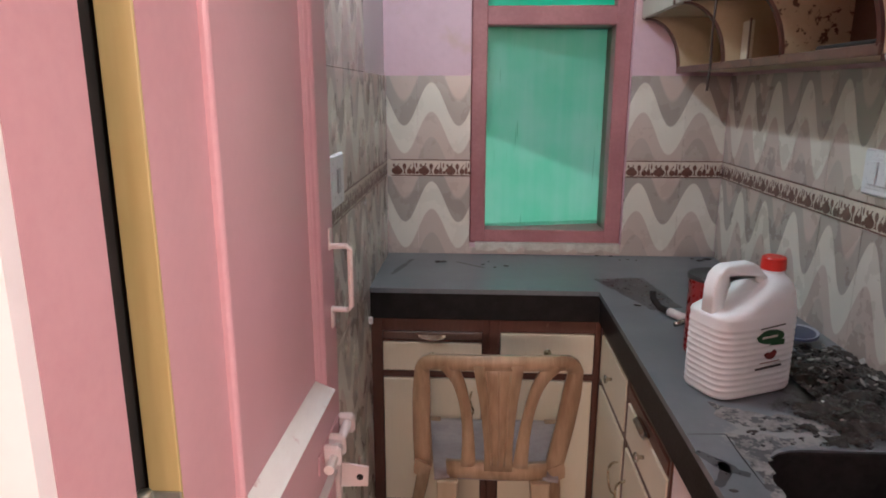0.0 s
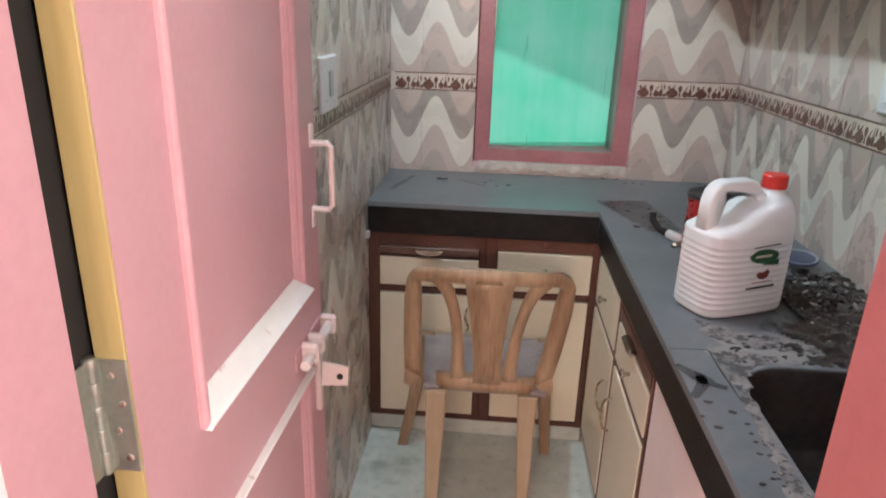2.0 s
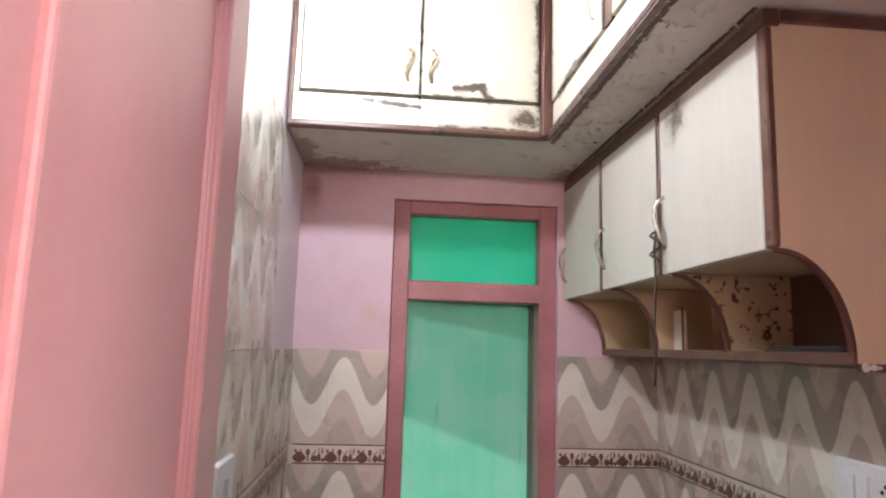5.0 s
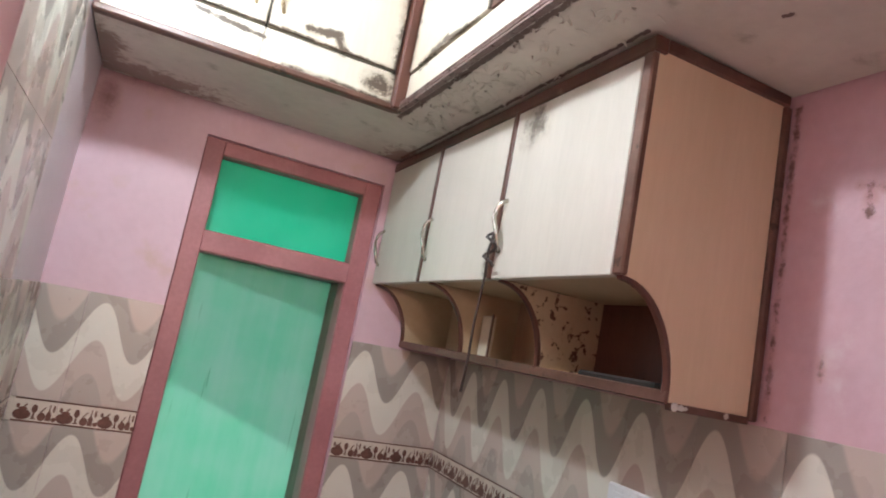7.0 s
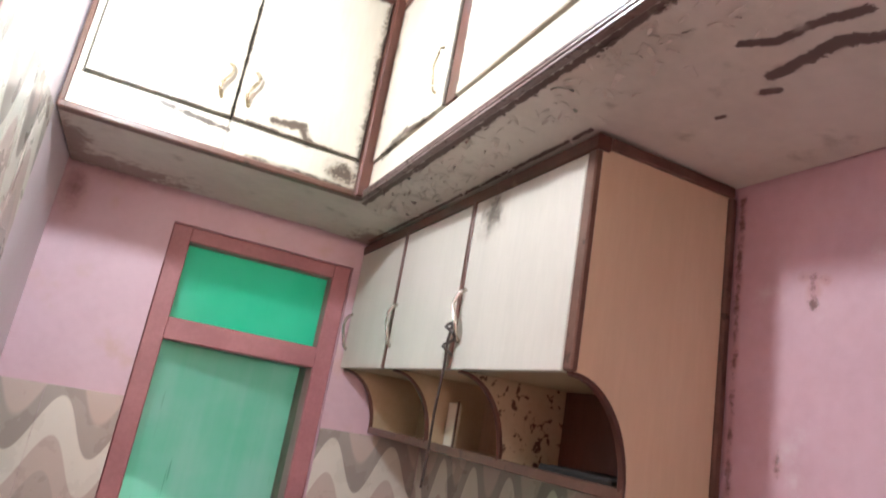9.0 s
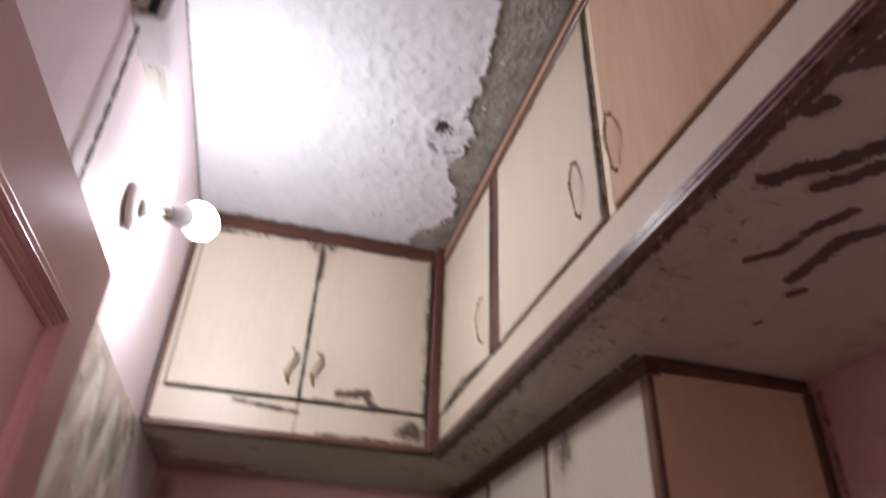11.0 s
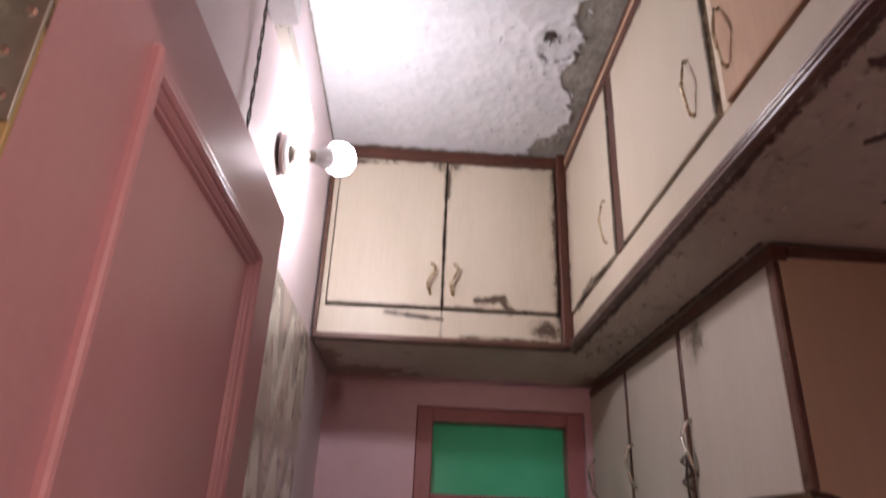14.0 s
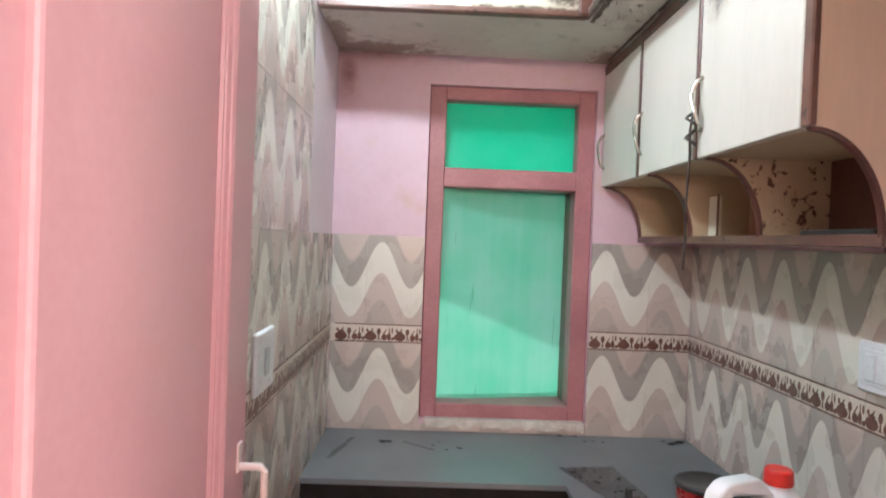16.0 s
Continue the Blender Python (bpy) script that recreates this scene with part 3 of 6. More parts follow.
def ceiling_skin():
    """The white paint skin that hangs under the slab, with a ragged, curling edge."""
    edge_y = [1.03, 1.5, 1.70, 1.86, 1.93, 2.02, 2.10, 2.16, 2.20, 2.30, 2.42, 2.47, 2.56]
    edge_x = [0.55, 0.585, 0.605, 0.635, 0.62, 0.665, 0.655, 0.625, 0.67, 0.70, 0.69, 0.63, 0.62]
    step = 0.006
    nx, ny = int(0.733 / step), int((2.556 - 1.03) / step)

    def inside(x, y):
        n = noise.fractal(Vector((x * 22, y * 22, 1.7)), 1.0, 2.0, 4)
        d = min(float(np.interp(y, edge_y, edge_x)) - x + 0.018 * n, 2.548 - y + 0.010 * n)
        d = min(d, math.hypot(x - 0.655, (y - 2.515) * 1.2) - 0.036, math.hypot(x - 0.685, y - 2.185) - 0.034, math.hypot(x - 0.66, y - 1.90) - 0.022)
        hole = math.hypot(x - 0.578, (y - 2.01) * 0.9) - 0.014 - 0.006 * n
        crack = 1.0
        if x > 0.5:
            ring = math.hypot((x - 0.605) * 1.0, (y - 2.025) * 0.85)
            crack = abs(ring - 0.058 - 0.004 * n) - 0.0022 + (0.02 if n < -0.12 else 0.0)
        return min(d, hole, crack)
    val = {}
    for i in range(nx + 1):
        for j in range(ny + 1):
            val[i, j] = inside(i * step, 1.03 + j * step)
    bm = bmesh.new()
    vs = {}

    def vert(i, j, top):
        if (i, j, top) not in vs:
            x, y = i * step, 1.03 + j * step
            jig = 0.4 * step * noise.noise_vector(Vector((x * 90, y * 90, 0)))
            curl = 0.010 * max(0.0, 1 - max(val[i, j], 0) / 0.02) * max(0.0, noise.noise(Vector((x * 30, y * 30, 9))) + 0.25)
            rough = math.exp(-((x - 0.34) / 0.15) ** 2 - ((y - 1.45) / 0.22) ** 2) + 0.8 * math.exp(-((x - 0.40) / 0.10) ** 2 - ((y - 1.86) / 0.07) ** 2) + 0.15
            blister = 0.0030 * max(0, noise.fractal(Vector((x * 14, y * 14, 3)), 1.0, 2.0, 3)) + 0.0085 * rough * max(0, noise.fractal(Vector((x * 42, y * 42, 6)), 1.0, 2.0, 2) + 0.1)
            blister += 0.004 * math.exp(-((math.hypot(x - 0.605, (y - 2.025) * 0.85) - 0.066) / 0.008) ** 2)
            near = math.exp(-((x - 0.58) / 0.11) ** 2 - ((y - 2.12) / 0.22) ** 2)
            blister += 0.010 * near * max(0.0, 1 - abs(noise.noise(Vector((x * 17, y * 17, 5.5)))) * 9) * max(0.0, noise.noise(Vector((x * 11, y * 11, 2.2))) + 0.3)
            vs[i, j, top] = bm.verts.new((x + jig.x, y + jig.y, CEIL - 0.0015 - (0 if top else 0.003 + curl + blister)))
        return vs[i, j, top]
    cells = {(i, j) for i in range(nx) for j in range(ny) if min(val[i, j], val[i + 1, j], val[i, j + 1], val[i + 1, j + 1]) > -0.001}
    for i, j in cells:
        bm.faces.new([vert(*q, False) for q in ((i, j), (i, j + 1), (i + 1, j + 1), (i + 1, j))])
        for di, dj, a, c in ((-1, 0, (i, j), (i, j + 1)), (1, 0, (i + 1, j), (i + 1, j + 1)), (0, -1, (i, j), (i + 1, j)), (0, 1, (i, j + 1), (i + 1, j + 1))):
            if (i + di, j + dj) not in cells:
                bm.faces.new((vert(*a, False), vert(*c, False), vert(*c, True), vert(*a, True)))
    return bm


solo("ceiling_paint", ceiling_skin(), PEEL_WHITE, "white blistered ceiling paint peeling off in ragged flakes", "ceiling", "structure", smooth=True)


def ceiling_flakes():
    """Small curled flakes and split blisters round the ceiling hole and along the peeled edge."""
    rnd = random.Random(17)
    bm = bmesh.new()
    for k in range(70):
        if k < 34:
            x, y = rnd.gauss(0.565, 0.055), rnd.gauss(2.10, 0.16)
        elif k < 56:
            y = rnd.uniform(1.3, 2.5)
            x = 0.60 + 0.08 * (y - 1.3) / 1.2 + rnd.gauss(0, 0.012)
        else:
            x, y = rnd.uniform(0.25, 0.62), 2.535 + rnd.gauss(0, 0.006)
        if not (0.05 < x < 0.70 and y < 2.545) or math.hypot(x - 0.578, y - 2.01) < 0.03:
            continue
        s, a = rnd.uniform(0.003, 0.010), rnd.uniform(0, 6.28)
        d, e = Vector((math.cos(a), math.sin(a), 0)), Vector((-math.sin(a), math.cos(a), 0))
        rows = []
        for j in range(3):
            z = CEIL - 0.004 - 0.012 * (j / 2) ** 2 * rnd.uniform(0.5, 1.3)
            w = s * (1.2 - 0.35 * j) * rnd.uniform(0.6, 1.0)
            rows.append([bm.verts.new(Vector((x, y, z)) + d * (s * 0.8 * j) + e * w * q) for q in (-0.5, 0.5)])
        for p, q in zip(rows, rows[1:]):
            bm.faces.new((p[0], p[1], q[1], q[0]))
    r = bmesh.ops.extrude_face_region(bm, geom=bm.faces[:])
    bmesh.ops.translate(bm, vec=(0, 0, 0.0012), verts=[g for g in r["geom"] if isinstance(g, bmesh.types.BMVert)])
    return bm


solo("ceiling_flakes", ceiling_flakes(), PEEL_WHITE, "small curled white paint flakes hanging from the ceiling", "paint flakes", "stuff")
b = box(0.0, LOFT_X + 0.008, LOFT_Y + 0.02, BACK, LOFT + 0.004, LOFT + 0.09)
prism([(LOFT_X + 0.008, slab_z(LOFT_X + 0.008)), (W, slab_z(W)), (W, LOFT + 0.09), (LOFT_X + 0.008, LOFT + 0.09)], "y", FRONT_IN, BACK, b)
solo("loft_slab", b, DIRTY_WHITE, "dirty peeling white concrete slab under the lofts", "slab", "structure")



def flakes():
    """Curled paint flakes hanging from the slab's underside."""
    rnd = random.Random(12)
    bm = bmesh.new()
    for _ in range(260):
        x, y = LOFT_X + 0.02 + abs(rnd.gauss(0, 0.055)), rnd.uniform(1.3, 2.62)
        if rnd.random() < 0.2:
            x, y = rnd.uniform(0.8, 0.93), rnd.uniform(2.0, 2.6)
        s, a = rnd.uniform(0.005, 0.018), rnd.uniform(0, 6.28)
        d, e = Vector((math.cos(a), math.sin(a), 0)), Vector((-math.sin(a), math.cos(a), 0))
        rows = []
        for k in range(3):
            z = slab_z(x) - 0.001 - 0.006 * (k / 2) ** 2 * rnd.uniform(0.4, 2.0)
            w = s * (1 - 0.3 * k) * rnd.uniform(0.6, 1.0)
            rows.append([bm.verts.new(Vector((x, y, z)) + d * (s * 0.6 * k) + e * w * q) for q in (-0.5, 0.5)])
        for p, q in zip(rows, rows[1:]):
            bm.faces.new((p[0], p[1], q[1], q[0]))
    r = bmesh.ops.extrude_face_region(bm, geom=bm.faces[:])
    bmesh.ops.translate(bm, vec=(0, 0, 0.0008), verts=[g for g in r["geom"] if isinstance(g, bmesh.types.BMVert)])
    return bm


solo("paint_flakes", flakes(), DIRTY_WHITE, "curled dirty white paint flakes under the loft slab", "paint flakes", "stuff")

# ---- door frame and open door ----
frame_ob = thing("door_frame", (0.38, 0.97, 0), "rose painted wooden door frame with rebate", "door frame", kind="structure")
for nm, a in (("post", (0.012, 0.072)), ("post", (0.638, 0.698))):
    inner = a[1] if a[0] < 0.3 else a[0]
    s = -1 if a[0] < 0.3 else 1
    o = [(a[0] if s < 0 else a[1], FRONT_OUT - 0.006), (inner, FRONT_OUT - 0.006), (inner, 1.004), (inner + s * 0.020, 1.006), (inner + s * 0.020, FRONT_IN - 0.002),
         (a[0] if s < 0 else a[1], FRONT_IN - 0.002)]
    # Left post pale as lit, right post darker as shaded, both by colour.
    part(nm, prism(o, "z", 0, 2.013), ROSE if s < 0 else ROSE_POST_SHADED, frame_ob)
o = [(FRONT_OUT - 0.006, 2.075), (FRONT_OUT - 0.006, 2.013), (1.004, 2.013), (1.007, 2.019), (1.036, 2.017), (1.036, 2.075)]
part("head", prism(o, "x", 0.012, 0.698), ROSE_FRAME, frame_ob)
# Near-black strip stands in for the shade in the gap behind the door.
part("gap_shade", box(-0.003, 0.044, 1.0305, 1.13, 0, 2.02, 0.002), DARK, frame_ob, "near-black strip as the shaded gap behind the frame")
part("bolt_keeper", turned([(0.0, 0), (0.013, 0.002), (0.014, 0.012), (0.008, 0.018), (0, 0.018)], 12, pose(0.575, 1.040, 2.040, 90, 0, 0) @ pose(0, 0, -0.018)), ROSE_FRAME, frame_ob)

DX0, DX1, DY0, DY1, DZ0, DZ1 = 0.0630, 0.0920, 1.079, 1.665, 0.012, 2.034
door = thing("door_1", (0.0605, DY0, 0), "rose painted panelled door standing open with ochre edge", "door", kind="structure")
PX0, PX1 = 0.068, 0.079
part("hinge_stile", box(DX0, DX1, DY0 + 0.002, 1.1903, DZ0, DZ1), ROSE, door)
part("lock_stile", box(DX0, DX1, 1.5897, DY1, DZ0, DZ1), ROSE, door)
part("top_rail", box(DX0, DX1, 1.1903, 1.5897, 1.9447, DZ1), ROSE, door)
part("lock_rail", box(DX0, DX1, 1.1903, 1.5897, 0.8147, 0.9663), ROSE, door)
part("bottom_rail", box(DX0, DX1, 1.1903, 1.5897, DZ0, 0.1853), ROSE, door)
part("door_panel", box(PX0, PX1, 1.188, 1.592, 0.964, 1.947), ROSE, door)
part("door_panel", box(PX0, PX1, 1.188, 1.592, 0.183, 0.817), ROSE, door)
part("bare_edge", box(DX0, DX1, DY0 - 0.002, DY0 + 0.002, DZ0, DZ1, 0.0008), OCHRE, door, "ochre yellow bare hinge edge")


def reeded(p0, p1, across, width=0.028, bm=None, plain=False, lip=0.0008, bead=False):
    """A reeded moulding strip on the door's face from p0 to p1 in (y, z); across is the side it runs to."""
    bm = bm or bmesh.new()
    prof = [(0.0, -0.002), (0.0, lip), (0.003, lip + 0.0004), (0.007, 0.001), (0.0085, 0.001), (0.0105, 0.0015), (0.0145, -0.001), (0.016, -0.0035),
            (0.018, -0.003), (0.022, -0.006), (0.0235, -0.0085), (0.026, -0.0085), (width, -0.012), (width, -0.0135), (0.0, -0.0135)]
    if bead:
        prof = [(0.0, -0.002), (0.0, 0.005), (0.0015, 0.0075), (0.0045, 0.0088), (0.0085, 0.0088), (0.0115, 0.0070), (0.0130, 0.0035), (0.0145, 0.0010), (0.0185, 0.0005),
                (0.0240, -0.0090), (width, -0.012), (width, -0.0135), (0.0, -0.0135)]
    if plain:
        prof = [(0.0, -0.002), (0.0, lip), (0.002, lip + 0.0002), (0.026, -0.010), (width, -0.012), (width, -0.0135), (0.0, -0.0135)]
    a, c, n = Vector(p0), Vector(p1), Vector(across)
    ends = []
    for p, s in ((a, 1), (c, -1)):
        d = (c - a).normalized() * s
        ends.append([bm.verts.new((DX1 + h, (p + n * w + d * w).x, (p + n * w + d * w).y)) for w, h in prof])
    k = len(prof)
    for i in range(k):
        j = (i + 1) % k
        bm.faces.new((ends[0][i], ends[0][j], ends[1][j], ends[1][i]))
    bm.faces.new(ends[0])
    bm.faces.new(ends[1])
    return bm


for z0, z1 in ((0.966, 1.945), (0.185, 0.815)):
    y0, y1 = 1.190, 1.590
    part("moulding", reeded((y0, z0), (y0, z1), (1, 0), bead=True), ROSE, door)
    part("moulding", reeded((y1, z0), (y1, z1), (-1, 0)), ROSE, door)
    part("moulding", reeded((y0, z1), (y1, z1), (0, -1), lip=0.011 if z1 < 1 else 0.0008), ROSE, door)
    part("moulding", reeded((y0, z0), (y1, z0), (0, 1), plain=True, lip=0.013), LIT_ROSE if z0 > 0.5 else ROSE, door, "sloping ledge painted whitish as if lit from above" if z0 > 0.5 else "")
# Thin pale lip: light from above painted on the lower panel's top edge.
part("ledge", box(DX1 - 0.001, DX1 + 0.0125, 1.192, 1.588, 0.8152, 0.8190, 0.001), LIT_ROSE, door, "ledge over the lower panel, painted whitish as if lit")
hd = part("pull_handle", tube([(DX1, 1.640, 1.202), (DX1 + 0.028, 1.640, 1.203), (DX1 + 0.034, 1.640, 1.197), (DX1 + 0.034, 1.640, 1.098), (DX1 + 0.028, 1.640, 1.091), (DX1, 1.640, 1.092)],
                              0.0065, flat=0.75), PINK_METAL, door, "pale pink painted pull handle")
for zz in (1.225, 1.206, 1.088, 1.07):
    part("handle_foot", box(DX1 - 0.001, DX1 + 0.003, 1.632, 1.648, zz - 0.010, zz + 0.008, 0.001), PINK_METAL, hd)
bolt = part("tower_bolt", tube([(DX1 + 0.018, 1.505, 0.868), (DX1 + 0.018, 1.672, 0.874)], 0.0085, seg=12), PINK_METAL, door, "pale pink painted tower bolt")
for yy in (1.545, 1.580, 1.655):
    part("bolt_clip", box(DX1 - 0.001, DX1 + 0.030, yy - 0.008, yy + 0.008, 0.853, 0.890, 0.005), PINK_METAL, bolt)
part("bolt_plate", box(DX1 - 0.001, DX1 + 0.0025, 1.51, 1.650, 0.853, 0.888, 0.001), ROSE, bolt)
hb = prism([(DX1 + 0.010, 0.765), (DX1 + 0.058, 0.768), (DX1 + 0.060, 0.805), (DX1 + 0.012, 0.812)], "y", 1.618, 1.623)
hasp = part("hasp", hb, PINK_METAL, door, "pale pink painted hasp plate")
part("hasp_hole", turned([(0.0, 0), (0.006, 0), (0.006, 0.0012), (0, 0.0012)], 12, pose(DX1 + 0.044, 1.618, 0.786, 90, 0, 0)), DARK, hasp)
part("hasp_strap", box(DX1, DX1 + 0.010, 1.612, 1.630, 0.715, 0.862, 0.002), PINK_METAL, hasp)
for z0 in (1.001, 1.795, 0.16):
    hg = part("hinge", tube([(0.0620, 1.071, z0), (0.0620, 1.071, z0 + 0.115)], 0.0052, seg=10), ZINC, door, "zinc steel butt hinge", smooth=True)
    part("hinge_leaf", box(0.066, 0.0925, DY0 - 0.0045, DY0 - 0.002, z0, z0 + 0.115, 0.0005), ZINC, hg)
    part("hinge_leaf", box(0.0602, 0.0624, 1.026, 1.069, z0, z0 + 0.115, 0.0005), ZINC, hg)
    part("hinge_web", box(0.058, 0.068, 1.070, DY0 - 0.003, z0 + 0.002, z0 + 0.113), ZINC, hg)
    for k in range(5):
        part("knuckle", turned([(0.0060, 0), (0.0064, 0.001), (0.0064, 0.0225), (0.0060, 0.0232)], 12, pose(0.0620, 1.071, z0 + 0.0235 * k)), ZINC, hg, smooth=True)
        if k < 4:
            part("screw", turned([(0, 0), (0.0042, 0), (0.003, 0.0016), (0, 0.0018)], 8, pose(0.0624, 1.036 + 0.010 * (k % 2), z0 + 0.015 + 0.028 * k, 0, 90, 0)), CHROME, hg)
    for k in range(4):
        part("screw", turned([(0, 0), (0.004, 0), (0.003, 0.0015), (0, 0.0018)], 8, pose(0.084 - 0.007 * (k % 2), DY0 - 0.0045, z0 + 0.015 + 0.028 * k, 90, 0, 0)), CHROME, hg)
door.matrix_world = pose(0.0478, 1.062, 0, 0, 0, -0.9)

# ---- window ----
win = thing("window_1", (0.59, 3.06, WZ0), "rose wooden window with green translucent sheets", "window", kind="structure")
fy0, fy1, t = 3.028, 3.112, 0.058
for nm, bx in (("frame_post", (WX0, WX0 + t, WZ0, WZ1)), ("frame_post", (WX1 - t, WX1, WZ0, WZ1))):
    part(nm, box(bx[0], bx[1], fy0, fy1, bx[2], bx[3], 0.004), ROSE_WINDOW, win)
for z0, z1 in ((WZ0, WZ0 + 0.050), (1.682, 1.748), (WZ1 - 0.046, WZ1)):
    part("frame_rail", box(WX0 + t - 0.003, WX1 - t + 0.003, fy0 + 0.002, fy1, z0, z1, 0.004), ROSE_WINDOW, win)
part("fixed_sheet", box(WX0 + t - 0.006, WX1 - t + 0.006, 3.088, 3.091, 1.742, WZ1 - 0.04), GREEN, win, "flat green translucent sheet")
shut = part("shutter_sheet", prism([(WX0 + t + 0.002, 3.113), (WX1 - t + 0.0045, 3.215), (WX1 - t + 0.0045, 3.219), (WX0 + t + 0.001, 3.117)], "z", WZ0 + 0.052, 1.6838),
            GREEN_DUSTY, win, "dusty green translucent shutter sheet standing ajar outwards")
part("shutter_lip", prism([(WX0 + t + 0.002, 3.110), (WX1 - t + 0.003, 3.212), (WX1 - t + 0.003, 3.224), (WX0 + t + 0.002, 3.124)], "z", WZ0 + 0.044, WZ0 + 0.055), GREEN_DUSTY, shut)
# Dark boards added to close the ajar shutter's gap, which reads as dark.
part("reveal_board", box(WX1 - t + 0.004, WX1 - t + 0.014, 3.112, 3.226, WZ0 + 0.03, 1.70), WOOD_MID, win, "dark board added to close the gap beside the shutter")
part("reveal_top", box(WX0 + t - 0.006, WX1 - t + 0.004, 3.112, 3.226, 1.683, 1.70), WOOD_MID, win)
part("reveal_bottom", box(WX0 + t - 0.006, WX1 - t + 0.004, 3.112, 3.226, WZ0 + 0.03, WZ0 + 0.043), ROSE_WINDOW, win)
rnd = random.Random(31)
o = [(WX0 + 0.02, WZ0 + 0.004), (WX1 - 0.004, WZ0 + 0.004)] + [(WX1 - 0.004 - (WX1 - WX0 - 0.03) * k / 22, WZ0 - 0.020 + rnd.uniform(-0.010, 0.012)) for k in range(23)]
solo("window_sill", prism(o, "y", BACK - 0.006, fy0 - 0.001), PLASTER, "broken white plaster sill under the window", "sill", "structure")
solo("sunshade", box(-1.70, 2.6, 3.115, 4.1, 2.12, 2.20), PALE_WALL, "plain concrete sunshade over the window outside", "sunshade", "structure")

# ---- counter ----
def counter_top():
    bm = bmesh.new()
    out = [(0.0, BACK), (0.0, COUNTER_Y), (COUNTER_X, COUNTER_Y), (COUNTER_X, FRONT_IN + 0.004), (W, FRONT_IN + 0.004), (W, BACK)]
    cx, cy, hx, hy, r = 1.0, 1.415, 0.190, 0.206, 0.09
    hole = []
    for qx, qy, a0 in ((1, 1, 0), (-1, 1, 90), (-1, -1, 180), (1, -1, 270)):
        for k in range(7):
            a = radians(a0 + 15 * k)
            hole.append((cx + qx * (hx - r) + r * math.cos(a), cy + qy * (hy - r) + r * math.sin(a)))
    es = []
    for loop in (out, hole):
        vs = [bm.verts.new((x, y, COUNTER)) for x, y in loop]
        es += [bm.edges.new((vs[i], vs[(i + 1) % len(vs)])) for i in range(len(vs))]
    bmesh.ops.triangle_fill(bm, use_beauty=True, edges=es)
    r2 = bmesh.ops.extrude_face_region(bm, geom=bm.faces[:])
    bmesh.ops.translate(bm, vec=(0, 0, -0.015), verts=[g for g in r2["geom"] if isinstance(g, bmesh.types.BMVert)])
    return bm, hole


b, SINK = counter_top()
ctop = solo("countertop", b, STONE, "grey stone countertop with wet stains and grime", "countertop")
b = box(0.0, COUNTER_X + 0.012, COUNTER_Y + 0.006, COUNTER_Y + 0.03, 0.748, COUNTER - 0.0155, 0.002)
box(COUNTER_X + 0.006, COUNTER_X + 0.03, FRONT_IN + 0.004, COUNTER_Y + 0.006, 0.748, COUNTER - 0.0155, 0.002, bm=b)
part("fascia", b, BLACK_STONE, ctop, "black granite fascia strip")
solo("counter_wall", box(COUNTER_X + 0.022, COUNTER_X + 0.12, FRONT_IN + 0.004, 1.776, 0, 0.747), PINK_PLASTER, "pale pink plastered wall under the counter", "wall", "structure")
solo("counter_plinth", box(0.0, 0.74, 2.575, 2.98, 0, 0.072, 0.002, bm=box(0.748, 1.2, 1.79, 2.575, 0, 0.072, 0.002)), MARBLE, "pale marble plinth under the cabinets", "plinth", "structure")


def sink_basin():
    bm = bmesh.new()
    rings = []
    for z, s in ((COUNTER - 0.004, 1.0), (COUNTER - 0.012, 0.985), (COUNTER - 0.15, 0.95), (COUNTER - 0.17, 0.88)):
        rings.append([bm.verts.new((1.0 + (x - 1.0) * s, 1.415 + (y - 1.415) * s, z)) for x, y in SINK])
    for a, c in zip(rings, rings[1:]):
        for k in range(len(a)):
            bm.faces.new((a[k], a[(k + 1) % len(a)], c[(k + 1) % len(a)], c[k]))
    bm.faces.new(rings[-1])
    return bm


snk = solo("kitchen_sink", sink_basin(), STEEL, "dark stained steel sink set in the countertop", "sink", smooth=True)
part("drain", turned([(0, 0), (0.03, 0), (0.034, 0.003), (0.03, 0.004), (0.0, 0.002)], 20, pose(1.0, 1.40, COUNTER - 0.17)), CHROME, snk)


# ---- base cabinets ----
def knob(parent, p, axis, mat=BRASS):
    turn = pose(*p, 90, 0, 0) if axis == "-y" else pose(*p, 0, -90, 0)
    return part("knob", turned([(0, 0), (0.005, 0), (0.005, 0.010), (0.012, 0.016), (0.012, 0.021), (0, 0.025)], 14, turn), mat, parent, smooth=True)


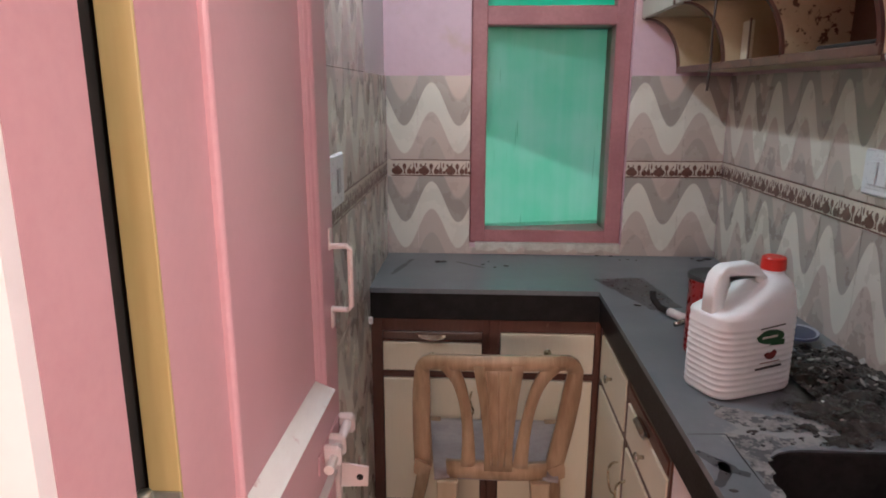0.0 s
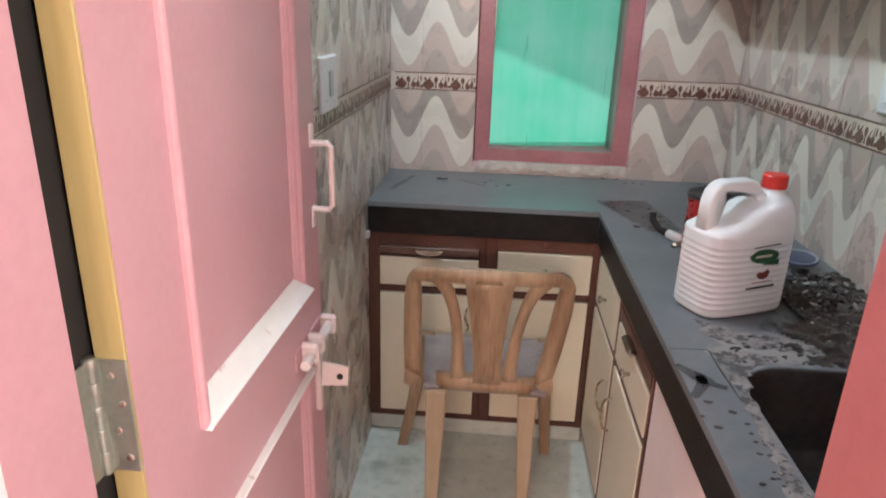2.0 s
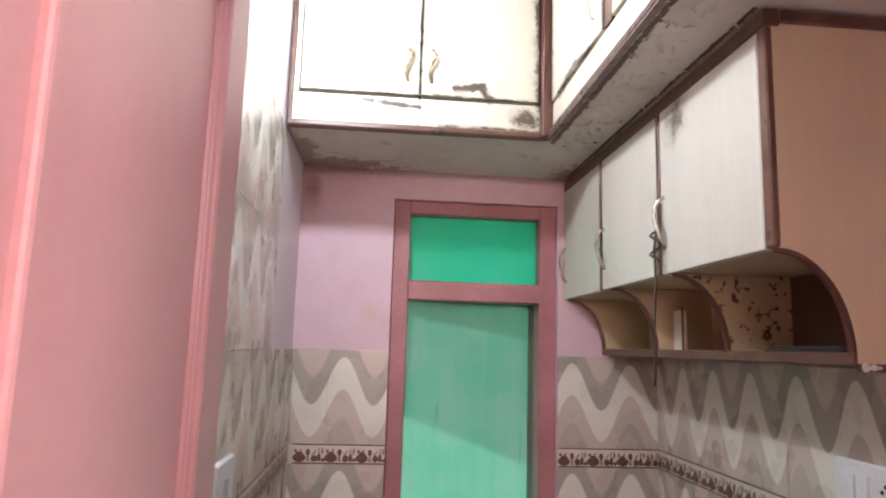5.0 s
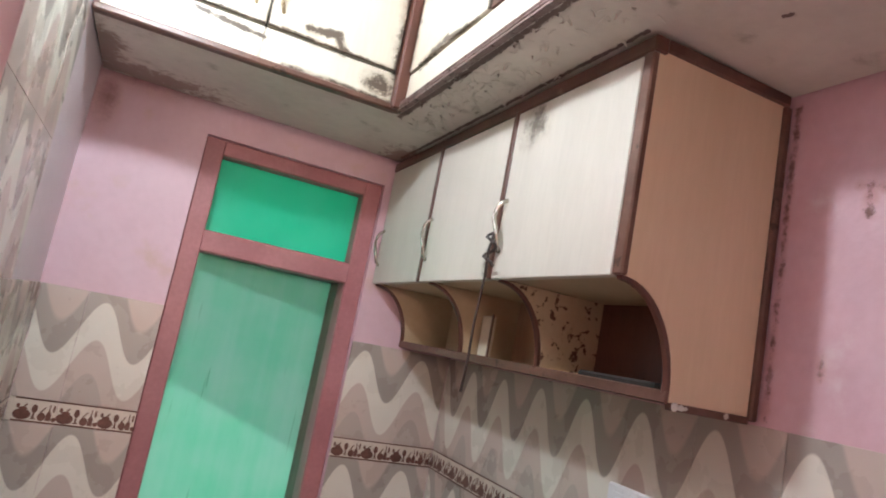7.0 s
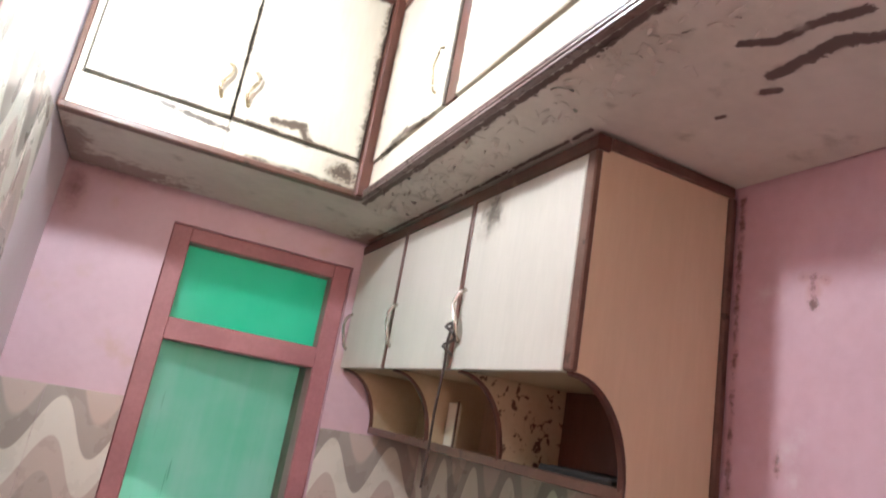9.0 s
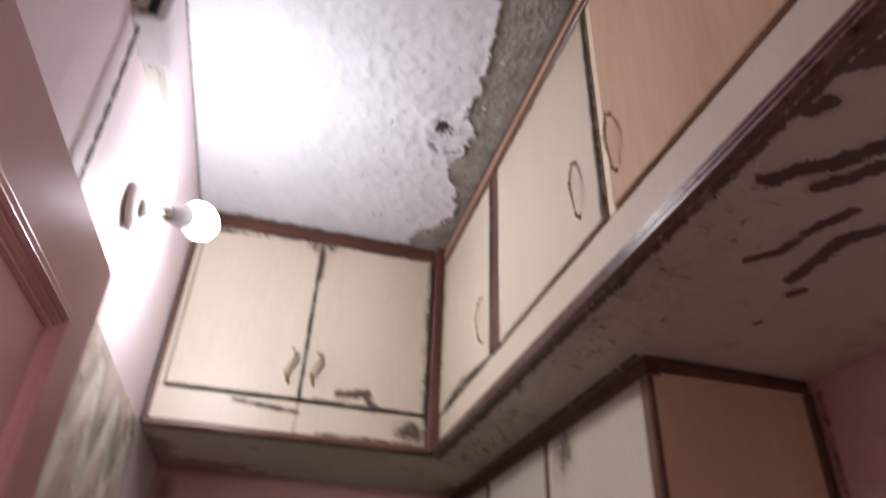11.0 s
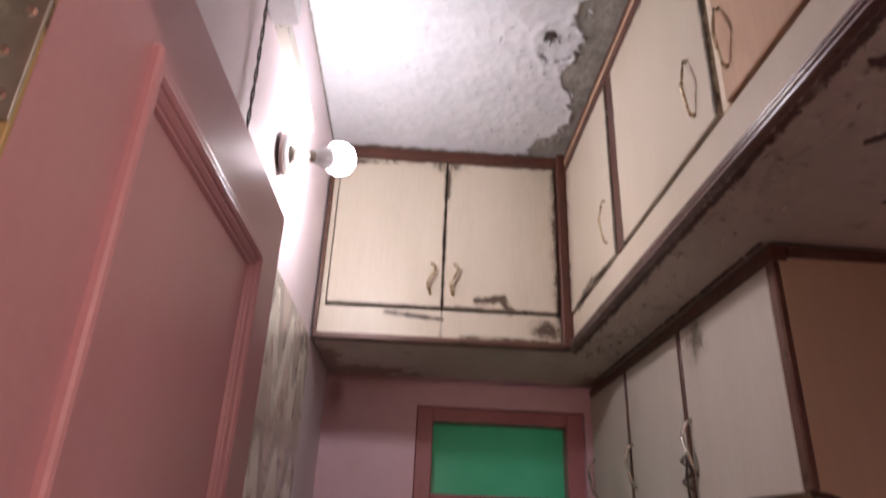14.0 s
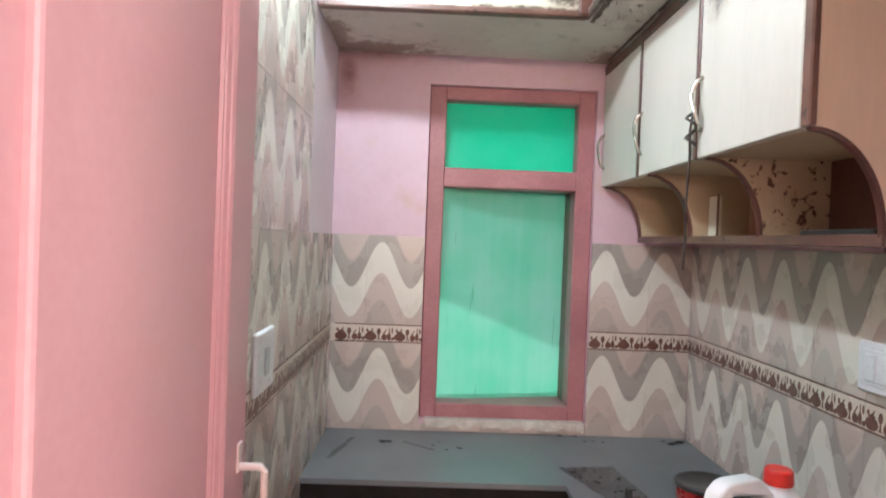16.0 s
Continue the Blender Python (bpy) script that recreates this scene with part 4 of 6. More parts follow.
def back_unit(x0, x1, tray):
    th = thing("base_cabinet", ((x0 + x1) / 2, 2.75, 0.072), "brown framed cream base cabinet under the window" + (" with pull-out tray" if tray else ""), "cabinet", "base cabinets")
    y0, y1 = 2.548, 2.566
    part("body", box(x0 + 0.002, x1 - 0.002, 2.568, 2.99, 0.074, 0.746), WOOD, th)
    rails = [(0.072, 0.094), (0.545, 0.567), (0.705, 0.747)] + ([(0.668, 0.676)] if tray else [])
    for a, c in rails:
        part("rail", box(x0 + 0.035, x1 - 0.018, y0, y1, a, c, 0.002), WOOD, th)
    part("stile", box(x0, x0 + 0.036, y0 - 0.001, y1, 0.072, 0.747, 0.002), WOOD, th)
    part("stile", box(x1 - 0.020, x1, y0 - 0.001, y1, 0.072, 0.747, 0.002), WOOD, th)
    xa, xb = x0 + 0.038, x1 - 0.022
    top = 0.666 if tray else 0.702
    dr = part("drawer_front", box(xa, xb, y0 - 0.004, y0 + 0.014, 0.570, top, 0.0015), LAMINATE, th)
    knob(dr, ((xa + xb) / 2, y0 - 0.004, (0.57 + top) / 2 + 0.012), "-y")
    dd = part("door", box(xa, xb, y0 - 0.004, y0 + 0.014, 0.097, 0.542, 0.0015), LAMINATE, th)
    hx = xb - 0.03 if tray else xa + 0.03
    part("handle", tube(bow((hx, y0 - 0.004, 0.42), (hx, y0 - 0.004, 0.50), (0, -0.022, 0), 0.004, 0.006), 0.0035), BRASS, dd, smooth=True)
    if tray:
        tr = part("tray_front", box(xa, xb, y0 - 0.003, y0 + 0.012, 0.678, 0.703, 0.002), WOOD_MID, th, "brown pull-out tray front")
        part("cup_pull", prism([((xa + xb) / 2 + 0.045 * math.cos(a), 0.698 + 0.018 * math.sin(a)) for a in [math.pi + math.pi * k / 10 for k in range(11)]], "y", y0 - 0.016, y0 - 0.003), CHROME, tr)
    return th


back_unit(0.0, 0.378, True)
back_unit(0.378, 0.734, False)


def side_unit(y0, y1, tray):
    th = thing("base_cabinet", (0.95, (y0 + y1) / 2, 0.072), "brown framed cream base cabinet beside the sink", "cabinet", "base cabinets")
    x0, x1 = 0.736, 0.754
    part("body", box(0.756, 1.2, y0 + 0.002, y1 - 0.002, 0.074, 0.746), WOOD, th)
    for a, c in [(0.072, 0.092), (0.545, 0.565), (0.715, 0.747)] + ([(0.672, 0.680)] if tray else []):
        part("rail", box(x0, x1, y0 + 0.014, y1 - 0.014, a, c, 0.002), WOOD, th)
    part("stile", box(x0 - 0.001, x1, y0, y0 + 0.015, 0.072, 0.747, 0.002), WOOD, th)
    part("stile", box(x0 - 0.001, x1, y1 - 0.015, y1, 0.072, 0.747, 0.002), WOOD, th)
    ya, yb = y0 + 0.016, y1 - 0.016
    top = 0.670 if tray else 0.712
    dr = part("drawer_front", box(x0 - 0.004, x0 + 0.012, ya, yb, 0.568, top, 0.0015), LAMINATE, th)
    knob(dr, (x0 - 0.004, (ya + yb) / 2, (0.568 + top) / 2), "-x", CHROME)
    dd = part("door", box(x0 - 0.004, x0 + 0.012, ya, yb, 0.095, 0.542, 0.0015), LAMINATE, th)
    hy = yb - 0.03 if tray else ya + 0.03
    part("handle", tube(bow((x0 - 0.004, hy, 0.36), (x0 - 0.004, hy, 0.46), (-0.024, 0, 0), 0.004, 0.012), 0.0035), BRASS, dd, smooth=True)
    if tray:
        tr = part("tray_front", box(x0 - 0.003, x0 + 0.010, ya, yb, 0.682, 0.713, 0.002), WOOD, th, "dark brown pull-out tray front")
        part("cup_pull", box(x0 - 0.026, x0 - 0.003, (ya + yb) / 2 - 0.045, (ya + yb) / 2 + 0.045, 0.684, 0.704, 0.008), CHROME, tr)
    return th


side_unit(2.168, 2.545, False)
side_unit(1.780, 2.166, True)

# ---- wall cabinet with curved open shelf ----
CX, CY0, CZ0, CZ1, SH = 0.903, 1.782, 1.698, 2.099, 1.530
wc = thing("wall_cabinet", (1.06, 2.38, 1.5), "off-white wall cabinet with tan side and curved open shelf", "cabinet")
part("body", box(CX + 0.022, W - 0.001, CY0 + 0.020, BACK - 0.006, CZ0 + 0.002, CZ1 - 0.002), SHELF_CLEAN, wc)
part("top_trim", box(CX - 0.009, CX + 0.02, CY0 - 0.006, BACK - 0.006, CZ1 - 0.026, CZ1 + 0.003, 0.003), WOOD, wc)
part("side_top_trim", box(CX + 0.021, W - 0.004, CY0 - 0.006, CY0 + 0.012, CZ1 - 0.020, CZ1 + 0.003, 0.003), WOOD_MID, wc)
part("front_trim", box(CX - 0.009, CX + 0.005, CY0 - 0.004, CY0 + 0.021, CZ0, CZ1 - 0.026, 0.003), WOOD_MID, wc)
part("wall_trim", box(W - 0.018, W - 0.001, CY0 - 0.008, CY0 + 0.010, SH - 0.018, CZ1 - 0.02, 0.003), WOOD_MID, wc)
part("side_bottom_trim", box(1.03, W - 0.019, CY0 - 0.006, CY0 + 0.012, SH - 0.024, SH - 0.0115, 0.002), WOOD_MID, wc)
for y in (2.607, 2.209):
    part("divider_strip", box(CX - 0.011, CX + 0.02, y - 0.008, y + 0.008, CZ0, CZ1 - 0.022, 0.002), WOOD, wc)
for y0, y1, hy in ((2.616, 2.990, 2.965), (2.218, 2.598, 2.580), (1.805, 2.200, 2.182)):
    d = part("door", box(CX - 0.008, CX + 0.012, y0, y1, CZ0 - 0.001, CZ1 - 0.028, 0.002), LAMINATE_CAB, wc)
    part("handle", tube(bow((CX - 0.008, hy, 1.755), (CX - 0.008, hy, 1.870), (-0.022, 0, 0), 0.004, 0.012), 0.0048), CHROME, d, smooth=True)


def curved_side(y0, y1, mat, name, label=""):
    arc = [(CX + (1.028 - CX) * math.sin(a), SH + (CZ0 - SH) * math.cos(a)) for a in [math.pi / 2 * k / 14 for k in range(15)]]
    top = CZ1 - 0.018 if name == "side_panel" else CZ0
    o = [(CX if name == "side_panel" else CX, top)] + arc + [(1.028, SH - 0.012), (W - 0.002, SH - 0.012), (W - 0.002, top)]
    if name != "side_panel":
        o = arc + [(1.028, SH), (W - 0.002, SH), (W - 0.002, CZ0)]
    pn = part(name, prism(o, "y", y0, y1), mat, wc, label)
    edge = [(x - 0.001, 0, z + 0.001) for x, z in arc]
    part("curved_edging", tube([(x, (y0 + y1) / 2, z) for x, _, z in edge], 0.0085, seg=6), WOOD, pn)
    return pn


curved_side(CY0, CY0 + 0.018, TAN_PANEL, "side_panel", "tan laminate side panel")
curved_side(2.16, 2.178, SHELF_BOARD, "divider")
curved_side(2.530, 2.548, SHELF_CLEAN, "divider")
curved_side(2.955, 2.973, SHELF_CLEAN, "divider")
part("shelf", box(1.028, W - 0.002, CY0 + 0.018, 2.955, SH - 0.012, SH - 0.0005, 0.001), SHELF_CLEAN, wc)
part("shelf_edging", box(1.020, 1.0275, CY0, 2.973, SH - 0.015, SH + 0.006, 0.002), WOOD_MID, wc)
part("back_board", box(1.178, 1.186, 2.18, 2.53, SH, CZ0), BARE_PLY, wc, "bare brown back board")
part("back_board", box(1.178, 1.186, 2.548, 2.955, SH, CZ0), SHELF_CLEAN, wc)
# Nearest bay's board is dark brown: the shelf's shade is put into it.
part("back_board", box(1.168, 1.176, CY0 + 0.02, 2.16, SH, CZ0), WOOD, wc, "dark brown back board with the bay's shade in its colour")
for dx, dy, r in ((1.036, 1.776, 0.009), (1.048, 1.775, 0.007), (1.058, 1.776, 0.005), (1.148, 1.775, 0.006)):
    b = bmesh.new()
    bmesh.ops.create_icosphere(b, subdivisions=2, radius=1.0)
    for v in b.verts:
        v.co = Vector((dx, dy, SH - 0.017)) + Vector((v.co.x * 1.3, v.co.y * 0.6, v.co.z)) * 0.75 * r * (1 + 0.55 * noise.noise(v.co * 2.1 + Vector((dx * 90, 0, 0))))
    part("plaster_dab", b, PLASTER, wc, "white plaster dab on the shelf's edge")
card = solo("small_card_frame", box(1.06, 1.07, 2.455, 2.51, SH + 0.0005, 1.64, 0.001), CARD, "off-white card leaning in the open shelf", "card")
part("card_border", box(1.057, 1.0605, 2.450, 2.457, SH + 0.0005, 1.645), WOOD_MID, card)
tray = solo("flat_black_tray", box(1.035, 1.165, 1.83, 2.04, SH + 0.0005, SH + 0.016, 0.004), DARK, "flat black tray lying on the open shelf", "tray")
pts = [(0.878, 2.184, 1.80), (0.872, 2.186, 1.755), (0.876, 2.190, 1.70), (0.874, 2.196, 1.60), (0.878, 2.202, 1.52), (0.876, 2.204, 1.455)]
cord = solo("hanging_cord", tube(pts, 0.0032, seg=6), CABLE, "dark cord hanging from a cabinet handle", "cord")
part("knot", tube([(0.874 + 0.010 * math.cos(k * 0.9), 2.184 + 0.016 * math.sin(k * 0.9), 1.80 - 0.006 * k) for k in range(14)], 0.0035, seg=6), CABLE, cord)

# ---- lofts ----
lb = thing("loft_cupboard", (0.36, LOFT_Y, LOFT), "cream loft cupboard with two doors and mould stains", "cupboard", "loft cupboards")
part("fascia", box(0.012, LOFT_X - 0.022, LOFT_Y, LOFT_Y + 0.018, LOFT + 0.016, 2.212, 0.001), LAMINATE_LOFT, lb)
part("bottom_trim", box(0.0, LOFT_X - 0.006, LOFT_Y - 0.010, LOFT_Y + 0.022, LOFT - 0.002, LOFT + 0.016, 0.004), WOOD_MID, lb)
part("top_trim", box(0.0, LOFT_X - 0.02, LOFT_Y - 0.006, LOFT_Y + 0.014, 2.706, CEIL - 0.006, 0.003), WOOD, lb)
part("wall_trim", box(0.0, 0.012, LOFT_Y - 0.005, LOFT_Y + 0.018, LOFT + 0.016, 2.706, 0.002), WOOD_MID, lb)
part("backing", box(0.0, LOFT_X, LOFT_Y + 0.019, LOFT_Y + 0.03, LOFT + 0.02, CEIL - 0.004), DARK, lb)
part("side_strip", box(0.0125, 0.026, LOFT_Y, LOFT_Y + 0.018, 2.213, 2.705, 0.001), LAMINATE_LOFT, lb)
for x0, x1, hx in ((0.030, 0.3585, 0.326), (0.3625, 0.700, 0.392)):
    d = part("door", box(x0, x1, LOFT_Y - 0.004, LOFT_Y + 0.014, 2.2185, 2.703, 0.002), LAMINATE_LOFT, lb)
    sh = [(hx + 0.010 * math.sin(2 * math.pi * k / 14), LOFT_Y - 0.004 - 0.020 * math.sin(math.pi * k / 14) ** 0.4, 2.355 - 0.095 * k / 14) for k in range(15)]
    part("handle", tube(sh, 0.0048, seg=8), BRASS, d, smooth=True)
part("corner_post", box(LOFT_X - 0.030, LOFT_X + 0.004, LOFT_Y - 0.028, LOFT_Y + 0.018, LOFT - 0.001, CEIL - 0.005, 0.004), WOOD, lb)

lr = thing("loft_cupboard", (LOFT_X, 1.8, LOFT), "cream loft cupboard with three doors, one bare plywood", "cupboard", "loft cupboards")
part("fascia", box(LOFT_X, LOFT_X + 0.018, FRONT_IN + 0.002, LOFT_Y - 0.03, LOFT + 0.016, 2.208, 0.001), LAMINATE_LOFT, lr)
lt = part("bottom_trim", box(LOFT_X - 0.009, LOFT_X + 0.007, FRONT_IN + 0.002, LOFT_Y - 0.012, LOFT - 0.003, LOFT + 0.018, 0.003), MAUVE_TRIM, lr)
for dx, dz in ((-0.0085, 0.015), (-0.0095, 0.007), (-0.0075, 0.0)):
    part("bead", tube([(LOFT_X + dx, FRONT_IN + 0.003, LOFT + dz), (LOFT_X + dx, LOFT_Y - 0.014, LOFT + dz)], 0.0032, seg=6), MAUVE_TRIM, lt)
part("top_trim", box(LOFT_X - 0.006, LOFT_X + 0.014, FRONT_IN + 0.002, LOFT_Y - 0.030, 2.684, CEIL - 0.006, 0.003), WOOD, lr)
part("top_bead", box(LOFT_X - 0.009, LOFT_X + 0.0, FRONT_IN + 0.002, LOFT_Y - 0.030, 2.705, 2.718, 0.002), BARE_PLY, lr, "worn pale bead")
part("backing", box(LOFT_X + 0.019, LOFT_X + 0.03, FRONT_IN + 0.002, LOFT_Y + 0.02, LOFT + 0.02, CEIL - 0.004), DARK, lr)
part("post", box(LOFT_X - 0.003, LOFT_X + 0.016, 2.046, 2.090, 2.21, 2.684, 0.002), WOOD, lr)
part("post", box(LOFT_X, LOFT_X + 0.016, 1.545, 1.566, 2.21, 2.694, 0.002), LAMINATE, lr)
part("post", box(LOFT_X - 0.003, LOFT_X + 0.016, FRONT_IN + 0.002, 1.07, 2.21, 2.694, 0.002), WOOD_MID, lr)
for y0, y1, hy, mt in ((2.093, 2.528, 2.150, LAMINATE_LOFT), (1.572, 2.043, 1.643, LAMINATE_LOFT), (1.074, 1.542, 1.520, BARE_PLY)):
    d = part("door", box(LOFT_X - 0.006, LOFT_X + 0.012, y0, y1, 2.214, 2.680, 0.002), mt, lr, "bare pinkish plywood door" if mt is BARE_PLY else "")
    hp = [(LOFT_X - 0.006 - o, hy + w, 2.262 + 0.112 * k) for k, o, w in ((0, 0, 0), (0.03, 0.008, -0.001), (0.12, 0.011, -0.002), (0.42, 0.019, -0.008), (0.47, 0.020, -0.009), (0.53, 0.019, -0.009), (0.86, 0.010, -0.001), (0.97, 0.008, 0.0), (1, 0, 0))]
    part("handle", tube(hp, [0.004, 0.0028, 0.0026, 0.003, 0.0038, 0.003, 0.0026, 0.0028, 0.004], seg=8), BRASS, d, smooth=True)

# ---- lamp, conduit, switches ----
ax = (BULB - BULB_BASE).normalized()
q = ax.to_track_quat("Z", "Y").to_matrix().to_4x4()
lamp = thing("wall_bulb", BULB_BASE, "glowing white LED bulb in a wall batten holder", "lamp")
plate = part("back_plate", turned([(0, 0.004), (0.040, 0.004), (0.039, 0.010), (0.034, 0.013), (0, 0.013)], 28, pose(*BULB_BASE, 0, 90, 0)), SWITCH, lamp, smooth=False)
part("plate_rim", turned([(0.039, 0), (0.0435, 0), (0.0435, 0.006), (0.0405, 0.0085), (0.039, 0.0085)], 28, pose(*BULB_BASE, 0, 90, 0)), PINK_METAL, plate)
LN = (BULB - BULB_BASE).length
part("holder", turned([(0.020, 0.0), (0.019, 0.02), (0.016, 0.022), (0.016, 0.05), (0.014, 0.052), (0.014, 0.056)], 20, Matrix.Translation(BULB_BASE) @ q), CONDUIT, lamp, smooth=True)
part("bulb_collar", turned([(0.012, 0.054), (0.0135, 0.055), (0.0135, 0.070), (0.012, 0.072)], 20, Matrix.Translation(BULB_BASE) @ q), CHROME, lamp, "metal bulb collar", smooth=True)
part("bulb_body", turned([(0.013, 0.071), (0.0165, 0.076), (0.020, LN - 0.045), (0.024, LN - 0.032), (0.0260, LN - 0.0252), (0.0, LN - 0.025)], 24, Matrix.Translation(BULB_BASE) @ q), SWITCH, lamp, smooth=True)
part("bulb_dome", turned([(0.036 * math.cos(a), LN + 0.036 * math.sin(a)) for a in [-0.75 + (math.pi / 2 + 0.75) * k / 15 for k in range(16)]], 24, Matrix.Translation(BULB_BASE) @ q),
     BULB_GLOW, lamp, "glowing white dome", smooth=True)
for at, turn in (((2.30, -0.35, 2.33), 90), ((0.05, -2.10, 1.91), 0)):
    tl = thing("tube_light", at, "white tube light fitting on the outer room's wall", "lamp", "tube lights", turn=turn if turn else 0.001)
    part("batten", box(-0.65, 0.65, 0.0, 0.04, -0.03, 0.03, 0.004), SWITCH, tl)
    part("glass_tube", tube([(-0.6, 0.055, 0), (0.6, 0.055, 0)], 0.013, seg=12), TUBE_GLOW, tl)

cd = solo("cable_casing", prism([(FRONT_IN + 0.01, 2.440), (2.12, 2.500), (2.12, 2.532), (FRONT_IN + 0.01, 2.485)], "x", -0.006, 0.016), CONDUIT,
          "yellowed dirty plastic cable casing along the wall", "cable casing")
part("under_edge", prism([(FRONT_IN + 0.01, 2.4375), (1.60, 2.4690), (1.60, 2.4713), (FRONT_IN + 0.01, 2.440)], "x", -0.006, 0.003), WOOD, cd)
jb = solo("junction_box", box(-0.006, 0.044, 1.618, 1.722, 2.462, 2.524, 0.004), SWITCH, "white junction box on the cable casing", "junction box")
part("open_end", box(0.004, 0.030, 1.6145, 1.6175, 2.468, 2.513), DARK, jb)
b = bmesh.new()
for ph in (0, math.pi):
    tube([(0.004 + 0.0020 * math.cos(k * 0.8 + ph), 1.640 + 0.05 * (k / 60) + 0.004 * math.sin(k * 0.11) + 0.0020 * math.sin(k * 0.8 + ph), 2.46 - 0.60 * k / 60) for k in range(61)], 0.0016, bm=b, seg=5)
solo("twisted_wire", b, CABLE, "dark twisted wire hanging down the wall", "wire")
b = bmesh.new()
for k in range(5):
    a = k * 1.3
    tube([(0.578 + 0.006 * math.cos(a), 2.01 + 0.006 * math.sin(a), CEIL + 0.004), (0.578 + 0.016 * math.cos(a), 2.01 + 0.014 * math.sin(a), CEIL - 0.010), (0.585 + 0.022 * math.cos(a + 0.5), 2.015 + 0.02 * math.sin(a + 0.4), CEIL - 0.014)], 0.0018, bm=b, seg=5)
turned([(0, 0), (0.013, 0), (0.013, 0.001), (0, 0.001)], 14, pose(0.578, 2.01, CEIL - 0.003), bm=b)
solo("ceiling_wires", b, CABLE, "cut wire ends hanging from a ceiling hole", "wires")

sw = thing("switch_board", (W, 2.008, 1.28), "white switch board with socket on the tiled wall", "switch board", "switch boards")
part("plate", box(W - 0.010, W + 0.001, 1.905, 2.112, 1.228, 1.330, 0.004), SWITCH, sw)
part("inner_plate", box(W - 0.0125, W - 0.010, 1.925, 2.092, 1.243, 1.315, 0.0012), SWITCH, sw)
for y0 in (2.050, 2.012):
    part("rocker", box(W - 0.0165, W - 0.0124, y0, y0 + 0.032, 1.252, 1.306, 0.002), SWITCH, sw)
soc = part("socket", box(W - 0.0145, W - 0.0124, 1.932, 2.002, 1.250, 1.308, 0.001), SWITCH, sw)
for yy, zz in ((1.967, 1.296), (1.952, 1.270), (1.982, 1.270), (1.957, 1.285), (1.977, 1.285)):
    part("pin_hole", turned([(0, 0), (0.0045, 0), (0.0045, 0.0008), (0, 0.0008)], 10, pose(W - 0.0145, yy, zz, 0, -90, 0)), DARK, soc)
sl = thing("switch_board", (0, 2.075, 1.25), "white switch plate with one rocker on the tiled wall", "switch board", "switch boards")
part("plate", box(-0.001, 0.011, 2.005, 2.142, 1.190, 1.312, 0.004), SWITCH, sl)
part("rocker", box(0.011, 0.015, 2.060, 2.090, 1.222, 1.280, 0.002), GREY_PLASTIC, sl)


hk = solo("wall_hook", box(-0.001, 0.012, 2.508, 2.520, 0.738, 0.762, 0.003), SWITCH, "small white plastic clip on the wall by the counter", "hook")


